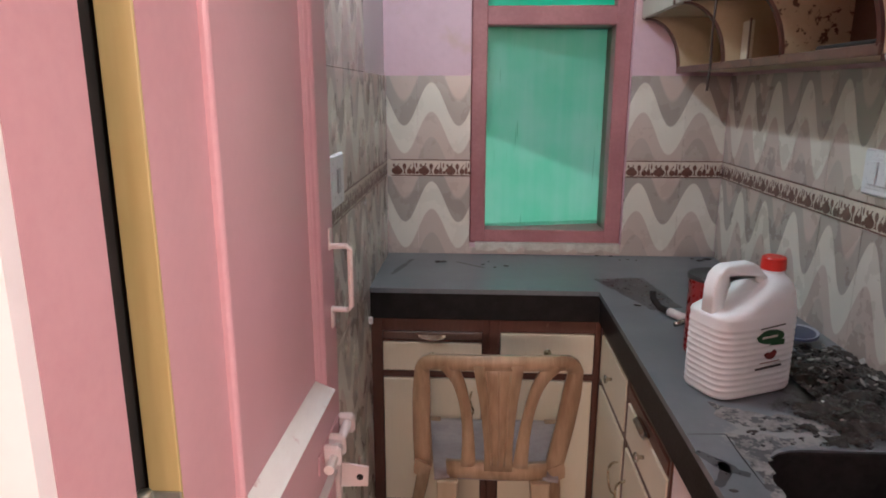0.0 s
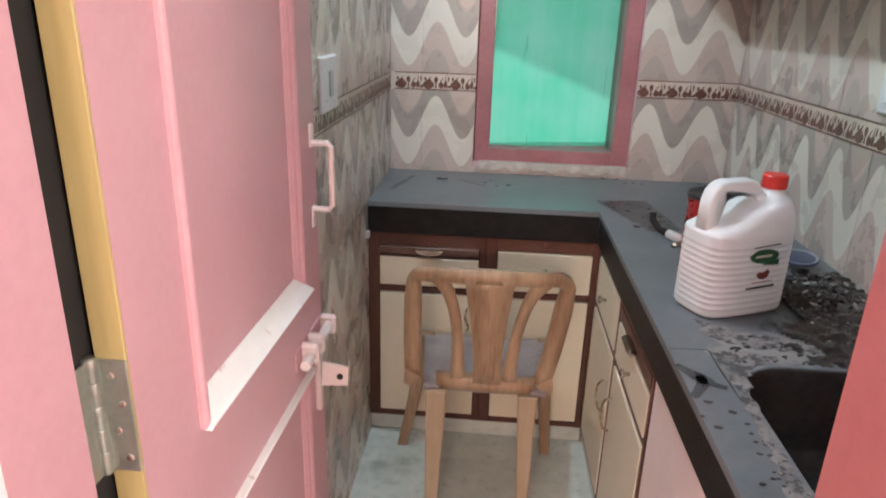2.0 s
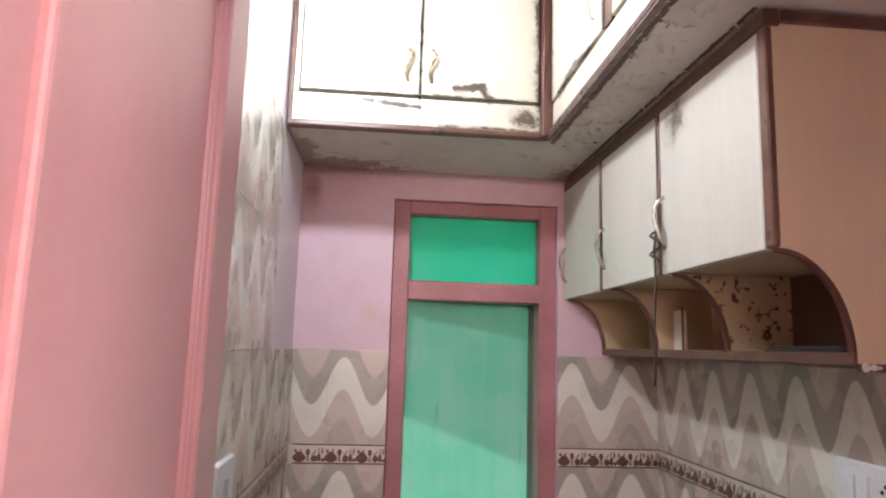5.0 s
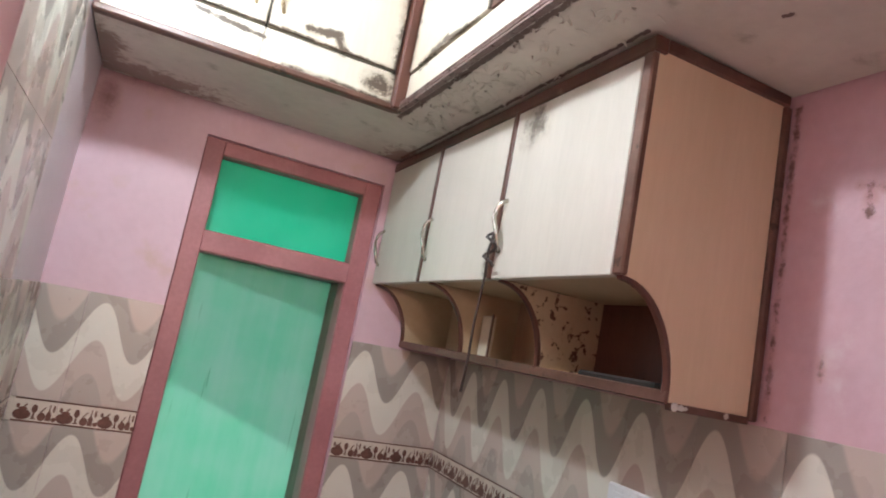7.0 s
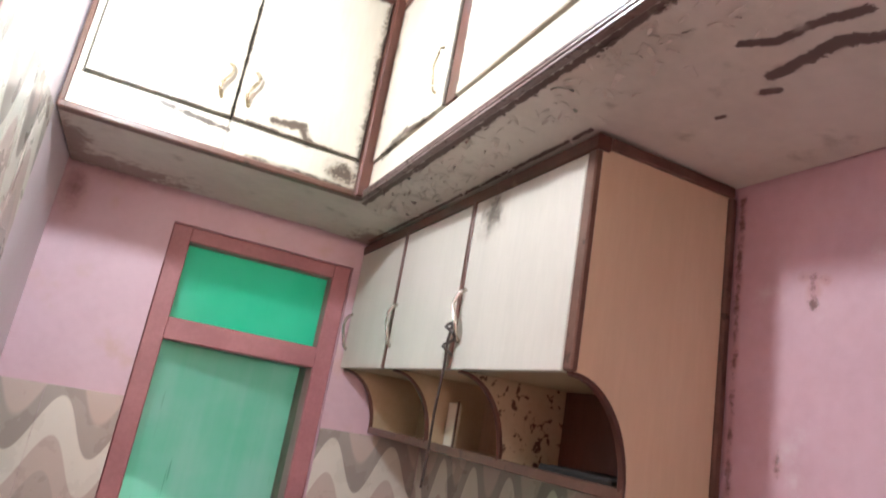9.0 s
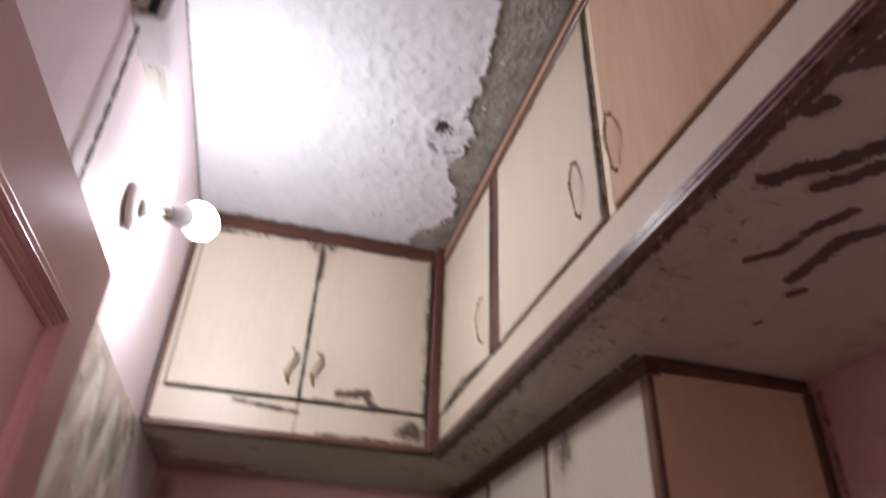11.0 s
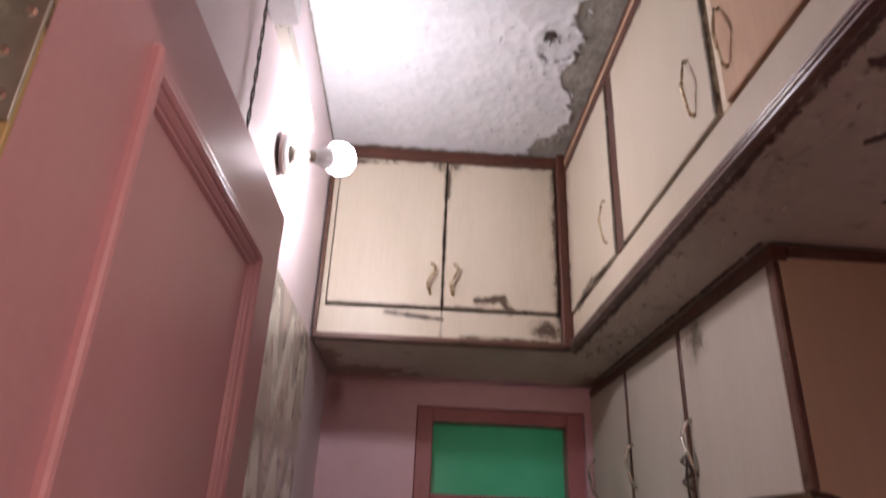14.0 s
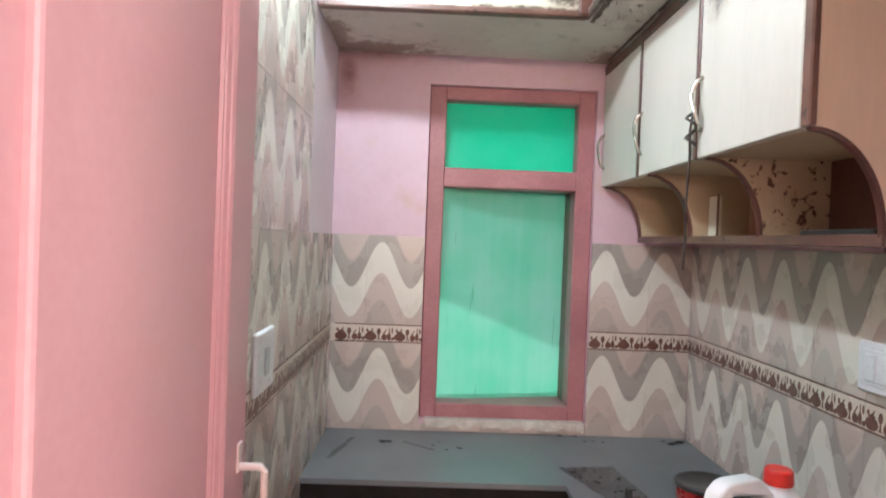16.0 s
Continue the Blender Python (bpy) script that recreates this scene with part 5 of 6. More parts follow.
# ---- chair ----
def chair():
    th = thing("plastic_chair", (0.40, 2.30, 0), "brown wood-look plastic chair tucked under the counter", "chair")

    def strip(path, w, y_of, d=0.012, bm=None):
        """A flat upright strip: (x, z) path with widths, standing at y_of(z)."""
        bm = bm or bmesh.new()
        rows = []
        for i, (x, z) in enumerate(path):
            a, c = path[max(i - 1, 0)], path[min(i + 1, len(path) - 1)]
            t = Vector((c[0] - a[0], c[1] - a[1])).normalized()
            n = Vector((-t.y, t.x)) * (w[i] / 2)
            y = y_of(x, z)
            rows.append([bm.verts.new(p) for p in ((x - n.x, y, z - n.y), (x, y - 0.0015, z), (x + n.x, y, z + n.y), (x + n.x, y + d, z + n.y), (x - n.x, y + d, z - n.y))])
        for a, c in zip(rows, rows[1:]):
            for k in range(5):
                bm.faces.new((a[k], a[(k + 1) % 5], c[(k + 1) % 5], c[k]))
        bm.faces.new(rows[0])
        bm.faces.new(rows[-1])
        return bm

    def lean(x, z):
        return 2.135 - (z - 0.43) * 0.11 + 0.9 * (x - 0.392) ** 2
    def smooth(points, n):
        """Points along a soft curve through the given (x, z) corners."""
        p = [Vector(q) for q in points]
        p = [2 * p[0] - p[1]] + p + [2 * p[-1] - p[-2]]
        out = []
        for i in range(1, len(p) - 2):
            for k in range(n):
                t = k / n
                out.append(0.5 * (2 * p[i] + (p[i + 1] - p[i - 1]) * t + (2 * p[i - 1] - 5 * p[i] + 4 * p[i + 1] - p[i + 2]) * t * t + (3 * p[i] - p[i - 1] - 3 * p[i + 1] + p[i + 2]) * t ** 3))
        return [(q.x, q.y) for q in out + [p[-2]]]

    hoop = smooth([(0.196, 0.462), (0.194, 0.60), (0.197, 0.742), (0.200, 0.762), (0.214, 0.777), (0.248, 0.783), (0.390, 0.792), (0.545, 0.786), (0.576, 0.779), (0.591, 0.762), (0.591, 0.738), (0.573, 0.60), (0.549, 0.468)], 5)
    wide = [0.046 if z < 0.70 else 0.046 - 0.010 * min(1, (z - 0.70) / 0.06) for _, z in hoop]
    back = part("backrest", strip(hoop, wide, lean, 0.020), CHAIR_BROWN, th, smooth=True)
    part("bottom_rail", strip(smooth([(0.262, 0.462), (0.33, 0.468), (0.40, 0.468), (0.47, 0.464), (0.530, 0.462)], 3), [0.045] * 13, lean, 0.02), CHAIR_BROWN, back, smooth=True)
    for path in ([(0.262, 0.782), (0.292, 0.735), (0.311, 0.66), (0.319, 0.57), (0.320, 0.48)], [(0.536, 0.784), (0.500, 0.735), (0.477, 0.66), (0.464, 0.57), (0.458, 0.48)]):
        part("slat", strip(smooth(path, 4), [0.040 - 0.012 * math.sin(math.pi * k / 16) for k in range(17)], lean), CHAIR_BROWN, back, smooth=True)
    n = 9
    pth = [(0.394 + 0.006 * k / n, 0.786 - 0.316 * k / n) for k in range(n + 1)]
    part("splat", strip(pth, [0.128, 0.118, 0.108, 0.098, 0.090, 0.083, 0.078, 0.074, 0.073, 0.076], lean), CHAIR_BROWN, back, smooth=True)
    for dx0, dx1 in ((-0.030, -0.017), (0.0, 0.0), (0.030, 0.017)):
        part("flute", tube([(0.394 + dx0 + (dx1 - dx0 + 0.005) * k / 8, lean(0.394, 0.77 - 0.28 * k / 8) - 0.003, 0.77 - 0.28 * k / 8) for k in range(9)], 0.0035, seg=6), CHAIR_BROWN, back, smooth=True)
    for s in (-1, 1):
        part("skirt", strip([(0.376 + s * (0.176 + 0.006 * k), 0.478 - 0.012 * k) for k in range(4)], [0.05, 0.045, 0.035, 0.02], lambda x, z: 2.15, 0.012), CHAIR_BROWN, back)
    bm = bmesh.new()
    rows = []
    for j in range(9):
        v = j / 8
        hw = 0.165 + 0.035 * v
        ring = []
        for i in range(9):
            u = i / 8 * 2 - 1
            ring.append(bm.verts.new((0.395 + u * hw, 2.152 + 0.353 * v - 0.02 * abs(u) ** 4, 0.442 + 0.010 * u * u - 0.008 * math.sin(math.pi * v) - 0.02 * max(0, v - 0.8) * 5 * abs(v))))
        rows.append(ring)
    for a, c in zip(rows, rows[1:]):
        for k in range(8):
            bm.faces.new((a[k], a[k + 1], c[k + 1], c[k]))
    r = bmesh.ops.extrude_face_region(bm, geom=bm.faces[:])
    bmesh.ops.translate(bm, vec=(0, 0, -0.012), verts=[g for g in r["geom"] if isinstance(g, bmesh.types.BMVert)])
    part("seat", bm, CHAIR_SEAT, th, "greyish worn seat", smooth=True)
    for x0, y0, x1, y1, w0, w1, mt in ((0.264, 2.150, 0.256, 2.128, 0.056, 0.030, CHAIR_TAN), (0.512, 2.150, 0.520, 2.138, 0.052, 0.026, CHAIR_TAN),
                                       (0.205, 2.470, 0.124, 2.487, 0.050, 0.032, CHAIR_BROWN), (0.580, 2.470, 0.612, 2.490, 0.048, 0.030, CHAIR_BROWN)):
        bm = bmesh.new()
        for z, x, y, w in ((0.438, x0, y0, w0), (0.20, (x0 + x1) / 2, (y0 + y1) / 2, (w0 + w1) / 2), (0.0, x1, y1, w1)):
            for sx, sy in ((-1, -1), (1, -1), (1, 1), (-1, 1)):
                bm.verts.new((x + sx * w / 2, y + sy * w * 0.42, z))
        bm.verts.ensure_lookup_table()
        v = bm.verts
        for lv in range(2):
            for k in range(4):
                bm.faces.new((v[lv * 4 + k], v[lv * 4 + (k + 1) % 4], v[lv * 4 + 4 + (k + 1) % 4], v[lv * 4 + 4 + k]))
        bm.faces.new(v[0:4])
        bm.faces.new(v[8:12])
        bmesh.ops.bevel(bm, geom=bm.edges[:], offset=0.003, segments=1, affect="EDGES")
        part("leg", bm, mt, th)
    return th


chair()


# ---- things on the counter ----
def jug():
    th = thing("oil_jerrycan", (0.884, 1.882, COUNTER), "white ribbed plastic jerrycan with red cap and label", "jerrycan", turn=24)
    HX, HY = 0.102, 0.064

    def ring(bm, z, hx, hy, cx=0.0, n=40, e=4.5):
        vs = []
        for k in range(n):
            a = 2 * math.pi * k / n
            c, s = math.cos(a), math.sin(a)
            vs.append(bm.verts.new((cx + hx * math.copysign(abs(c) ** (2 / e), c), hy * math.copysign(abs(s) ** (2 / e), s), z)))
        return vs
    bm = bmesh.new()
    rows = [ring(bm, 0.0, HX - 0.010, HY - 0.010), ring(bm, 0.004, HX - 0.003, HY - 0.003), ring(bm, 0.012, HX, HY)]
    for k in range(11):
        z = 0.016 + 0.0125 * k
        rows += [ring(bm, z, HX - 0.003, HY - 0.003), ring(bm, z + 0.004, HX, HY), ring(bm, z + 0.009, HX, HY)]
    rows += [ring(bm, 0.156, HX - 0.002, HY - 0.001), ring(bm, 0.166, HX, HY)]
    for z, left, right, hy, e in ((0.173, -0.100, 0.101, 0.062, 4.5), (0.182, -0.078, 0.101, 0.060, 4.2), (0.194, -0.048, 0.101, 0.057, 4.0), (0.208, -0.020, 0.100, 0.052, 3.6),
                                  (0.222, 0.008, 0.098, 0.045, 3.0), (0.232, 0.028, 0.094, 0.037, 2.6), (0.239, 0.045, 0.090, 0.0225, 2.0), (0.243, 0.0465, 0.0895, 0.0215, 2.0), (0.254, 0.0465, 0.0895, 0.0215, 2.0)):
        rows.append(ring(bm, z, (right - left) / 2, hy, (right + left) / 2, e=e))
    for a, c in zip(rows, rows[1:]):
        for k in range(40):
            bm.faces.new((a[k], a[(k + 1) % 40], c[(k + 1) % 40], c[k]))
    bm.faces.new(rows[0])
    bm.faces.new(rows[-1])
    body = part("body", bm, JUG_WHITE, th, smooth=True)
    grip = [(-0.099, 0.160), (-0.096, 0.232), (-0.089, 0.252), (-0.074, 0.265), (-0.058, 0.269), (0.000, 0.269), (0.014, 0.262), (0.034, 0.240), (0.052, 0.216),
            (0.034, 0.202), (0.012, 0.232), (0.002, 0.243), (-0.008, 0.246), (-0.052, 0.245), (-0.063, 0.238), (-0.069, 0.222), (-0.068, 0.165)]
    hb = prism(grip, "y", -0.017, 0.017)
    bmesh.ops.bevel(hb, geom=[e for e in hb.edges if abs(e.verts[0].co.y - e.verts[1].co.y) < 1e-6], offset=0.0065, segments=3, profile=0.6, affect="EDGES")
    part("handle", hb, JUG_WHITE, body, smooth=True)
    cp = bmesh.new()
    turned([(0.0, 0.247), (0.0235, 0.247), (0.0245, 0.250), (0.0235, 0.271), (0.021, 0.274), (0, 0.274)], 32, pose(0.068, 0, 0), bm=cp)
    part("cap", cp, RED_CAP, th, "red screw cap", smooth=False)
    yf = -HY - 0.0008

    def tag(points):
        return [(x * 1.15 - 0.022, 0.128 + (z - 0.128) * 1.1) for x, z in points]
    lab = part("label_oval", prism(tag([(0.030 + 0.030 * math.cos(a), 0.128 + 0.013 * math.sin(a)) for a in [2 * math.pi * k / 24 for k in range(24)]]), "y", yf, yf + 0.003), LABEL_GREEN, th, "green printed oval")
    part("label_wedge", prism(tag([(0.028, 0.112), (0.062, 0.110), (0.062, 0.121), (0.040, 0.118)]), "y", yf - 0.0003, yf + 0.003), LABEL_GREEN, lab)
    part("label_bar", prism(tag([(0.005, 0.1445), (0.060, 0.148), (0.060, 0.150), (0.005, 0.1465)]), "y", yf, yf + 0.003), LABEL_DARK, lab)
    part("text_bar", prism(tag([(0.010, 0.126), (0.045, 0.127), (0.045, 0.131), (0.010, 0.130)]), "y", yf - 0.0005, yf + 0.003), BORDER, lab)
    part("label_mark", prism(tag([(0.020, 0.092), (0.026, 0.086), (0.036, 0.084), (0.044, 0.088), (0.047, 0.097), (0.042, 0.103), (0.036, 0.099), (0.032, 0.096), (0.026, 0.099)]), "y", yf, yf + 0.003), LABEL_RED, lab)
    part("text_bar", prism(tag([(0.002, 0.066), (0.062, 0.068), (0.062, 0.0715), (0.002, 0.0695)]), "y", yf, yf + 0.003), LABEL_DARK, lab)
    part("text_bar", prism(tag([(0.012, 0.078), (0.056, 0.079), (0.056, 0.0805), (0.012, 0.0795)]), "y", yf, yf + 0.003), LABEL_RED, lab)
    return th


jug()
can = thing("paint_tin", (0.890, 2.065, COUNTER), "red open paint tin behind the jerrycan", "tin")
part("body", turned([(0.056, 0), (0.058, 0.003), (0.058, 0.178), (0.061, 0.181), (0.061, 0.186), (0.055, 0.186), (0.054, 0.174), (0.052, 0.03), (0, 0.03)], 32, pose(0.890, 2.065, COUNTER + 0.0005)), RED_TIN, can, smooth=True)
part("rim", turned([(0.0545, 0.181), (0.062, 0.181), (0.0625, 0.189), (0.059, 0.191), (0.0545, 0.188)], 32, pose(0.890, 2.065, COUNTER + 0.0005)), LABEL_DARK, can, "dark tin rim", smooth=True)
part("stripe", prism([(0.8445, 0.858), (0.8465, 0.858), (0.853, 0.985), (0.8495, 0.985)], "y", 2.016, 2.020), CARD, can)
hs = thing("hose_end", (0.87, 2.30, COUNTER), "black bent hose with a pale brass fitting on the counter", "hose")
part("hose", tube([(0.838, 2.385, COUNTER + 0.050), (0.837, 2.382, COUNTER + 0.04), (0.838, 2.375, COUNTER + 0.03), (0.850, 2.35, COUNTER + 0.014), (0.868, 2.315, COUNTER + 0.011)], 0.009, seg=10), DARK, hs, smooth=True)
part("fitting", tube([(0.868, 2.315, COUNTER + 0.012), (0.892, 2.262, COUNTER + 0.013)], 0.0125, seg=10), PINK_METAL, hs, smooth=True)
part("nozzle", tube([(0.86, 2.23, COUNTER + 0.007), (0.893, 2.255, COUNTER + 0.008)], 0.0075, seg=8), CHROME, hs, smooth=True)
ds = thing("plastic_dish", (1.145, 2.09, COUNTER), "bluish white dish with dark blue rim leaning on rubble", "dish")
part("bowl", turned([(0.0, 0.030), (0.045, 0.031), (0.062, 0.040), (0.064, 0.040), (0.048, 0.028), (0, 0.027)], 28, pose(1.135, 2.14, COUNTER + 0.002, 6, -4, 0) @ Matrix.Scale(0.66, 4)), BLUE_DISH, ds, smooth=True)
part("rim", turned([(0.060, 0.028), (0.066, 0.030), (0.066, 0.037), (0.061, 0.038)], 28, pose(1.135, 2.14, COUNTER + 0.001, 6, -4, 0) @ Matrix.Scale(0.66, 4)), BLUE_RIM, ds, smooth=True)


def sludge():
    """A low wet mound of grit that thins out to a ragged rim."""
    bm = bmesh.new()
    nx, ny = 56, 92
    x0, x1, y0, y1 = 0.925, 1.216, 1.630, 2.115
    grid = {}
    for i in range(nx + 1):
        for j in range(ny + 1):
            x, y = x0 + (x1 - x0) * i / nx, y0 + (y1 - y0) * j / ny
            n = noise.fractal(Vector((x * 26, y * 26, 4.0)), 1.0, 2.0, 4)
            far = max((1.16 - x) / 0.22 if x < 1.16 else 0, abs(y - 1.87) / 0.25)
            d = 1.0 - far + 0.35 * n
            if x < 1.01 and y > 1.80:
                d -= 1.0
            fine = noise.fractal(Vector((x * 95, y * 95, 1.0)), 1.0, 2.0, 3)
            grid[i, j] = (d, (x, y, COUNTER + 0.0005 + max(0.0, min(d, 0.8)) * (0.013 + 0.009 * n) + max(0.0, min(d * 4, 1)) * 0.005 * max(0.0, fine + 0.3)))
    vs = {}
    for i in range(nx):
        for j in range(ny):
            q = ((i, j), (i + 1, j), (i + 1, j + 1), (i, j + 1))
            if min(grid[k][0] for k in q) > 0.02:
                bm.faces.new([vs[k] if k in vs else vs.setdefault(k, bm.verts.new(grid[k][1])) for k in q])
    return bm


def rubble():
    rnd = random.Random(4)
    bm = bmesh.new()

    def chunk(x, y, z, s, flat):
        r = bmesh.ops.create_icosphere(bm, subdivisions=1, radius=1.0)
        m = Matrix.Translation((x, y, z)) @ Euler((rnd.uniform(-0.5, 0.5), rnd.uniform(-0.5, 0.5), rnd.uniform(0, 6.3))).to_matrix().to_4x4() @ Matrix.Diagonal((s, s * rnd.uniform(0.4, 0.9), s * flat, 1))
        for v in r["verts"]:
            v.co = m @ (v.co * rnd.uniform(0.7, 1.2))
    for _ in range(330):
        x, y = rnd.gauss(1.10, 0.075), rnd.gauss(1.87, 0.13)
        if not (0.95 < x < 1.20 and 1.64 < y < 2.11) or (x < 1.02 and y > 1.79):
            continue
        h = 0.014 * max(0, 1 - ((x - 1.16) / 0.13) ** 2) * max(0, 1 - ((y - 1.90) / 0.22) ** 2)
        chunk(x, y, COUNTER + 0.002 + h, min(0.024, rnd.lognormvariate(-4.9, 0.5)) * (0.5 if y < 1.76 else 1.0), rnd.uniform(0.12, 0.35))
    for _ in range(70):
        chunk(rnd.uniform(0.82, 1.2), rnd.uniform(1.63, 1.74), COUNTER + 0.001, rnd.uniform(0.002, 0.008), 0.4)
    return bm


solo("sludge", sludge(), SLUDGE, "dark wet sludge of grit spread on the counter", "sludge", "stuff", smooth=True)
solo("rubble", rubble(), RUBBLE, "dark wet grit and plaster rubble on the counter", "rubble", "stuff")


def chips():
    """Flat pale chips of plaster and paint strewn over the sludge."""
    rnd = random.Random(15)
    bm = bmesh.new()
    for _ in range(48):
        x, y = rnd.gauss(1.12, 0.06), rnd.gauss(1.93, 0.11)
        if not (0.98 < x < 1.20 and 1.66 < y < 2.11) or (x < 1.03 and y > 1.79):
            continue
        z = COUNTER + 0.008 + 0.013 * max(0, 1 - ((x - 1.16) / 0.13) ** 2) * max(0, 1 - ((y - 1.90) / 0.22) ** 2)
        n, r = rnd.randint(4, 6), rnd.uniform(0.003, 0.012)
        o = [(r * rnd.uniform(0.6, 1.2) * math.cos(2 * math.pi * k / n), r * rnd.uniform(0.4, 0.8) * math.sin(2 * math.pi * k / n)) for k in range(n)]
        old = set(bm.verts)
        prism(o, "z", -0.0008, 0.0008, bm)
        m = Matrix.Translation((x, y, z)) @ Euler((rnd.uniform(-0.7, 0.7), rnd.uniform(-0.7, 0.7), rnd.uniform(0, 6.3))).to_matrix().to_4x4()
        bmesh.ops.transform(bm, matrix=m, verts=[v for v in bm.verts if v not in old])
    return bm


solo("plaster_chips", chips(), CHIP, "pale plaster chips strewn over the wet sludge", "plaster chips", "stuff")


def crumbs():
    rnd = random.Random(9)
    bm = bmesh.new()
    spots = [(0.20, 2.86, 0.020), (0.215, 2.865, 0.018), (0.36, 2.84, 0.008), (0.40, 2.80, 0.008), (0.44, 2.82, 0.012), (0.38, 2.88, 0.006), (1.15, 2.93, 0.018), (1.18, 2.95, 0.022), (1.13, 2.96, 0.010),
             (0.86, 2.93, 0.007), (0.89, 2.935, 0.008), (0.92, 2.93, 0.006), (0.80, 2.40, 0.012), (0.79, 2.985, 0.015), (0.84, 2.985, 0.012)]
    for x, y, s in spots:
        r = bmesh.ops.create_icosphere(bm, subdivisions=1, radius=1.0)
        m = Matrix.Translation((x, y, COUNTER + s * 0.18)) @ Euler((0, 0, rnd.uniform(-0.4, 0.6))).to_matrix().to_4x4() @ Matrix.Diagonal((s, s * 0.4, s * 0.2, 1))
        for v in r["verts"]:
            v.co = m @ (v.co * rnd.uniform(0.7, 1.2))
    return bm


solo("crumbs", crumbs(), RUBBLE, "dark scraps and crumbs lying on the counter", "scraps", "stuff")


def drops():
    """Flat dark wet drops and one smear by the sink."""
    rnd = random.Random(21)
    bm = bmesh.new()

    def drop(x, y, r, stretch=1.0, turn=0.0):
        n = 10
        rim = []
        for k in range(n):
            a = 2 * math.pi * k / n
            w = r * rnd.uniform(0.8, 1.15)
            p = Vector((w * math.cos(a) * stretch, w * math.sin(a)))
            rim.append(bm.verts.new((x + p.x * math.cos(turn) - p.y * math.sin(turn), y + p.x * math.sin(turn) + p.y * math.cos(turn), COUNTER + 0.0004)))
        top = bm.verts.new((x, y, COUNTER + 0.0011))
        for k in range(n):
            bm.faces.new((rim[k], rim[(k + 1) % n], top))
    for x, y, r in ((0.737, 1.492, 0.009), (0.717, 1.452, 0.005), (0.766, 1.468, 0.009), (0.732, 1.425, 0.009), (0.778, 1.439, 0.006), (0.775, 1.415, 0.005), (0.774, 1.395, 0.005),
                    (0.770, 1.368, 0.006), (0.783, 1.365, 0.006), (0.750, 1.303, 0.007), (0.786, 1.327, 0.005), (0.775, 1.330, 0.004), (0.80, 1.655, 0.008), (0.88, 1.640, 0.007)):
        drop(x, y, 0.6 * r, 1.35, rnd.uniform(-0.3, 0.5))
    for _ in range(24):
        drop(rnd.uniform(0.74, 0.80), rnd.uniform(1.06, 1.38), rnd.choice((0.0015, 0.002, 0.003, 0.004)), rnd.uniform(1, 2.0), rnd.uniform(0, 3))
    return bm


solo("wet_drops", drops(), RUBBLE, "dark wet drops beside the sink", "wet drops", "stuff")


def film(points, r, seed, close=False):
    """A ragged flat film on the counter: a band along points, or the area that they enclose."""
    rnd = random.Random(seed)
    p = [Vector(q) for q in points]
    fine = []
    for a, c in zip(p, p[1:] + p[:1] if close else p[1:]):
        k = max(2, int((c - a).length / 0.012))
        fine += [a.lerp(c, i / k) for i in range(k)]
    if close:
        o = [(q.x + rnd.uniform(-r, r), q.y + rnd.uniform(-r, r)) for q in fine]
    else:
        fine.append(p[-1])
        left, right = [], []
        for i, q in enumerate(fine):
            d = (fine[min(i + 1, len(fine) - 1)] - fine[max(i - 1, 0)]).normalized()
            w = r * rnd.uniform(0.7, 1.2) * (0.35 + 0.65 * math.sin(math.pi * (i + 0.6) / (len(fine) + 0.2)))
            left.append((q.x - d.y * w, q.y + d.x * w))
            right.append((q.x + d.y * w, q.y - d.x * w))
        bm = bmesh.new()
        rows = [[bm.verts.new((*q, COUNTER + 0.0006)) for q in side] for side in (left, right)]
        for k in range(len(left) - 1):
            bm.faces.new((rows[0][k], rows[0][k + 1], rows[1][k + 1], rows[1][k]))
        return bm
    bm = prism(o, "z", COUNTER + 0.0002, COUNTER + 0.0006)
    bmesh.ops.triangulate(bm, faces=bm.faces[:])
    return bm


# Four-sided darker film on the stone near the counter's inner corner.
solo("dark_patch", film([(0.722, 2.672), (0.885, 2.700), (0.925, 2.395), (0.835, 2.365)], 0.004, 3, True), DARKENED_STONE, "dark four-sided patch on the counter by the corner", "wet patch", "stuff")
solo("wet_smear", film([(0.716, 1.606), (0.735, 1.578), (0.748, 1.560), (0.762, 1.546), (0.780, 1.536)], 0.013, 5), DARKENED_STONE, "dark wet finger smear on the counter", "wet smear", "stuff")
solo("wet_smear", film([(0.748, 1.575), (0.744, 1.545), (0.728, 1.518), (0.716, 1.502)], 0.011, 6), DARKENED_STONE, "dark wet finger smear on the counter", "wet smear", "stuff")
solo("dried_crust", film([(0.792, 1.668), (0.86, 1.672), (0.905, 1.655), (0.90, 1.637), (0.842, 1.610), (0.822, 1.560), (0.806, 1.47), (0.800, 1.38), (0.806, 1.30), (0.815, 1.20), (0.795, 1.10), (0.745, 1.16), (0.765, 1.24), (0.782, 1.33), (0.788, 1.44), (0.792, 1.53)],
                         0.006, 8, True), CRUST, "pale dried crust of grime round the sink", "crust", "stuff")
solo("dried_crust", film([(0.80, 1.80), (0.835, 1.775), (0.90, 1.745), (0.98, 1.74), (1.02, 1.70), (0.95, 1.68), (0.86, 1.69), (0.80, 1.72)], 0.008, 9, True), CRUST,
     "pale dried crust of grime beside the jerrycan", "crust", "stuff")
solo("stone_joint", film([(0.718, 1.664), (0.788, 1.668), (0.787, 1.60), (0.790, 1.50)], 0.0016, 10), DARK, "thin dark joint between counter stones", "joint", "structure")

# ---- tiles, last ----
TW, TH, GAP, TT = 0.2, 0.3, 0.0009, 0.006
TILE_MESH, BORDER_MESH = {}, {}


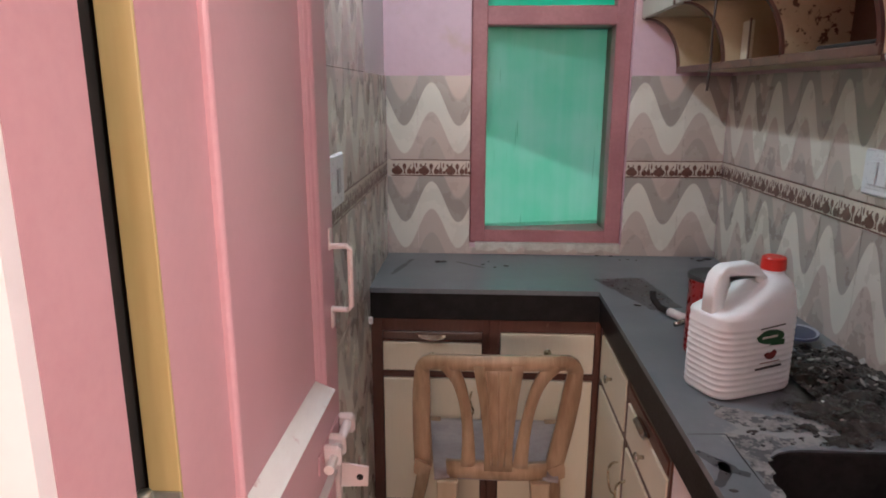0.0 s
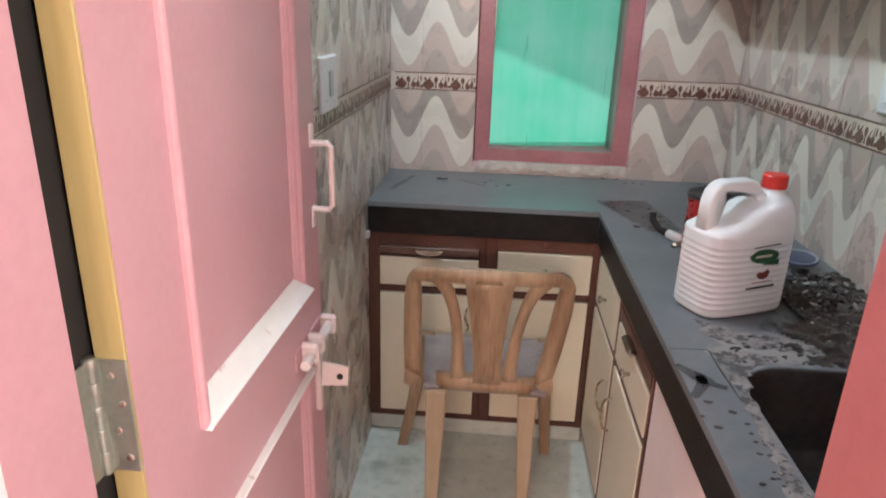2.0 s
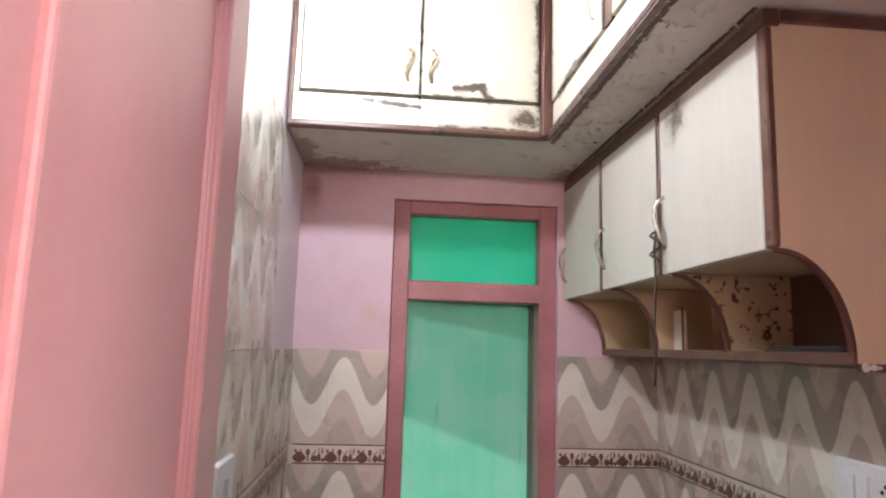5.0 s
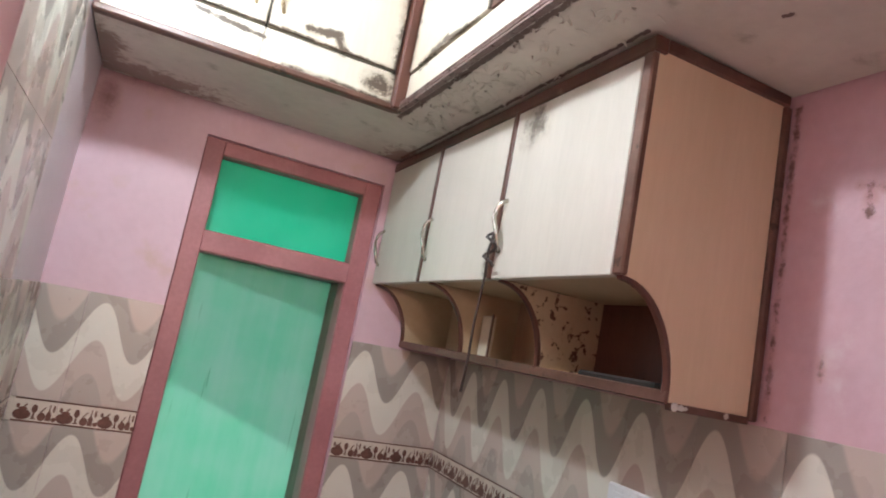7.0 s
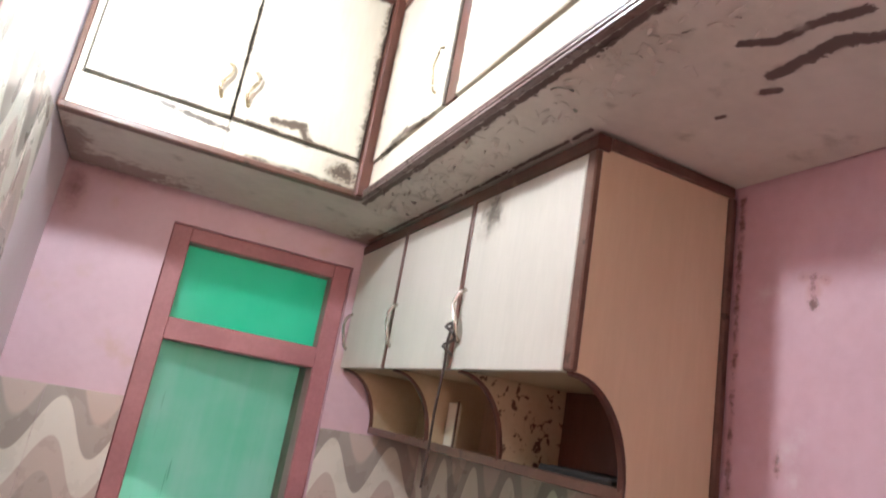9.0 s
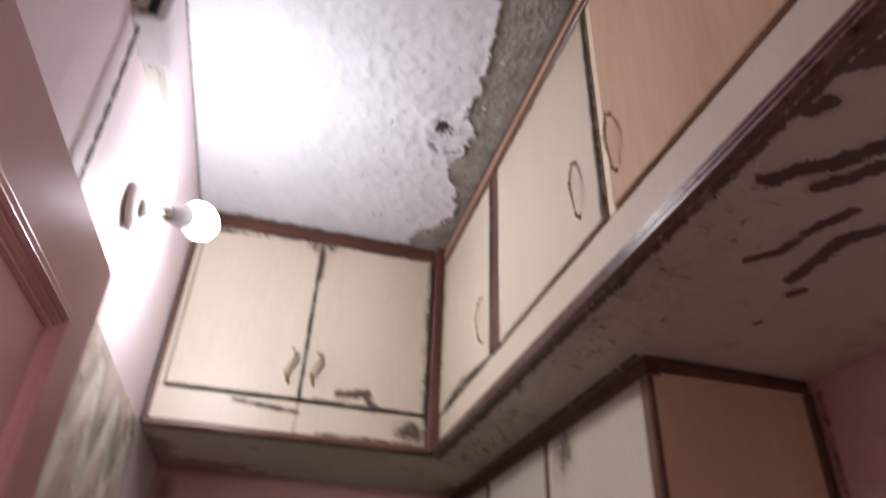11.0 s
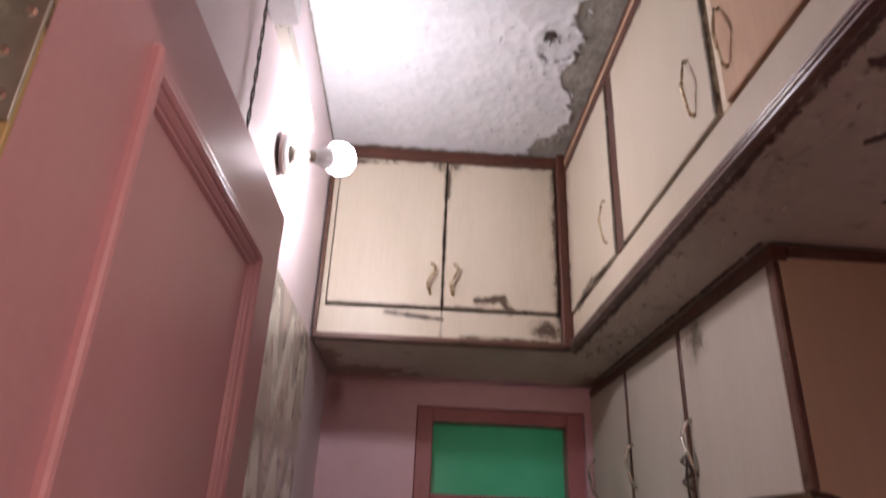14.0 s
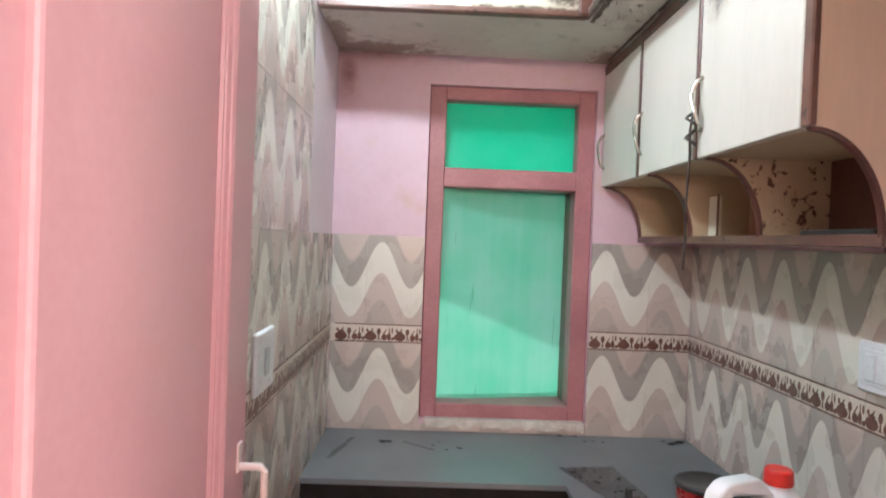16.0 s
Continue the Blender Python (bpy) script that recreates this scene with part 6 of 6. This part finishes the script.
def tile_mesh(u0, u1, v0, v1, material, store, z_thick=TT):
    key = (round(u0, 4), round(u1, 4), round(v0, 4), round(v1, 4))
    if key not in store:
        bm = box(u0 + GAP / 2, u1 - GAP / 2, 0, z_thick, v0 + GAP / 2, v1 - GAP / 2)
        es = [e for e in bm.edges if all(v.co.y < 1e-6 for v in e.verts)]
        bmesh.ops.bevel(bm, geom=es, offset=0.0005, segments=1, affect="EDGES")
        store[key] = mesh_of(bm, "tile", material)
    return store[key]


def motif_mesh():
    """Pots, a bottle, a goblet and fruit, printed on a border piece."""
    bm = bmesh.new()

    def disc(cx, cz, rx, rz, n=14, a0=0.0, a1=2 * math.pi):
        prism([(cx + rx * math.cos(a0 + (a1 - a0) * k / n), cz + rz * math.sin(a0 + (a1 - a0) * k / n)) for k in range(n)], "y", -0.0004, 0.001, bm)
    for u in (0.0,):
        s = 1.0
        disc(u + 0.022, 0.019, 0.021 * s, 0.014 * s)
        disc(u + 0.022, 0.034, 0.011 * s, 0.004)
        prism([(u + 0.019, 0.036), (u + 0.025, 0.036), (u + 0.032, 0.046), (u + 0.028, 0.047)], "y", -0.0004, 0.001, bm)
        disc(u + 0.049, 0.036, 0.007, 0.011)
        prism([(u + 0.047, 0.026), (u + 0.051, 0.026), (u + 0.052, 0.012), (u + 0.058, 0.009), (u + 0.041, 0.009), (u + 0.046, 0.012)], "y", -0.0004, 0.001, bm)
        disc(u + 0.068, 0.017, 0.010, 0.011)
        disc(u + 0.010, 0.040, 0.004, 0.006)
        disc(u + 0.094, 0.040, 0.003, 0.010)
        prism([(u + 0.078, 0.008), (u + 0.090, 0.008), (u + 0.090, 0.026), (u + 0.0855, 0.034), (u + 0.0855, 0.050), (u + 0.0825, 0.050), (u + 0.0825, 0.034), (u + 0.078, 0.026)], "y", -0.0004, 0.001, bm)
        prism([(u + 0.062, 0.028), (u + 0.066, 0.027), (u + 0.076, 0.042), (u + 0.073, 0.043)], "y", -0.0004, 0.001, bm)
        disc(u + 0.097, 0.013, 0.006, 0.006)
    prism([(0.0005, 0.0005), (0.0995, 0.0005), (0.0995, 0.0045), (0.0005, 0.0045)], "y", -0.0004, 0.001, bm)
    prism([(0.0005, 0.0580), (0.0995, 0.0580), (0.0995, 0.0615), (0.0005, 0.0615)], "y", -0.0004, 0.001, bm)
    return mesh_of(bm, "motif", MOTIF)


MOTIFS = motif_mesh()


def lay(wall, to_world, span, rows, origin, pitch=TW):
    """Tiles on one wall. to_world(u) gives the pose of a tile whose left edge is at u; rows are (z0, z1, kind)."""
    k = pitch / TW
    u = origin + pitch * math.floor((span[0] - origin) / pitch + 1e-6)
    while u < span[1] - 1e-6:
        a, c = (max(u, span[0]) - u) / k, (min(u + pitch, span[1]) - u) / k
        for z0, z1, kind in rows if c - a > 0.006 else ():
            if kind == "border":
                ob = new("border_tile", tile_mesh(a, c, 0, z1 - z0, BORDER, BORDER_MESH))
                for off in (0.0, 0.1):
                    lo, hi = max(a, off), min(c, off + 0.1)
                    if hi - lo > 0.03:
                        mo = new("motif", MOTIFS)
                        mo.parent = ob
                        mo.location.x = lo
                        mo.scale.x = (hi - lo) / 0.1
            else:
                base = z1 - TH if kind == "top" else z0
                ob = new("tile", tile_mesh(a, c, z0 - base, z1 - base, TILE, TILE_MESH))
            ob.parent = wall
            ob.matrix_basis = to_world(u, z1 - TH if kind == "top" else z0) @ Matrix.Diagonal((k, 1, 1, 1))
        u += pitch


def on_back(u, z):
    return pose(u, BACK, z)


def on_left(u, z):
    return pose(0, u, z, 0, 0, 90)


def on_right(u, z):
    return pose(W, -u, z, 0, 0, -90)


B0, B1 = 1.146, 1.2075
MAIN = [(0.85, B0, "full"), (B0, B1, "border"), (B1, B1 + TH, "full")]
LOWER = [(0.0, 0.25, "top"), (0.25, 0.55, "full"), (0.55, 0.85, "full")]
lay(wall_back, on_back, (0.0, WX0), MAIN, -0.085)
lay(wall_back, on_back, (WX1, W), MAIN, 0.875)
lay(wall_back, on_back, (WX0, WX1), [(0.852, WZ0 - 0.013, "full")], -0.085)
lay(wall_left, on_left, (FRONT_IN + 0.005, BACK - 0.001), LOWER + MAIN, 2.032, 0.193)
lay(wall_left, on_left, (FRONT_IN + 0.005, 2.55), [(B1 + TH, B1 + 2 * TH, "full"), (B1 + 2 * TH, B1 + 3 * TH, "full")], 2.032, 0.193)
lay(wall_right, on_right, (-BACK + 0.001, -FRONT_IN - 0.005), MAIN, -2.853, 0.1895)
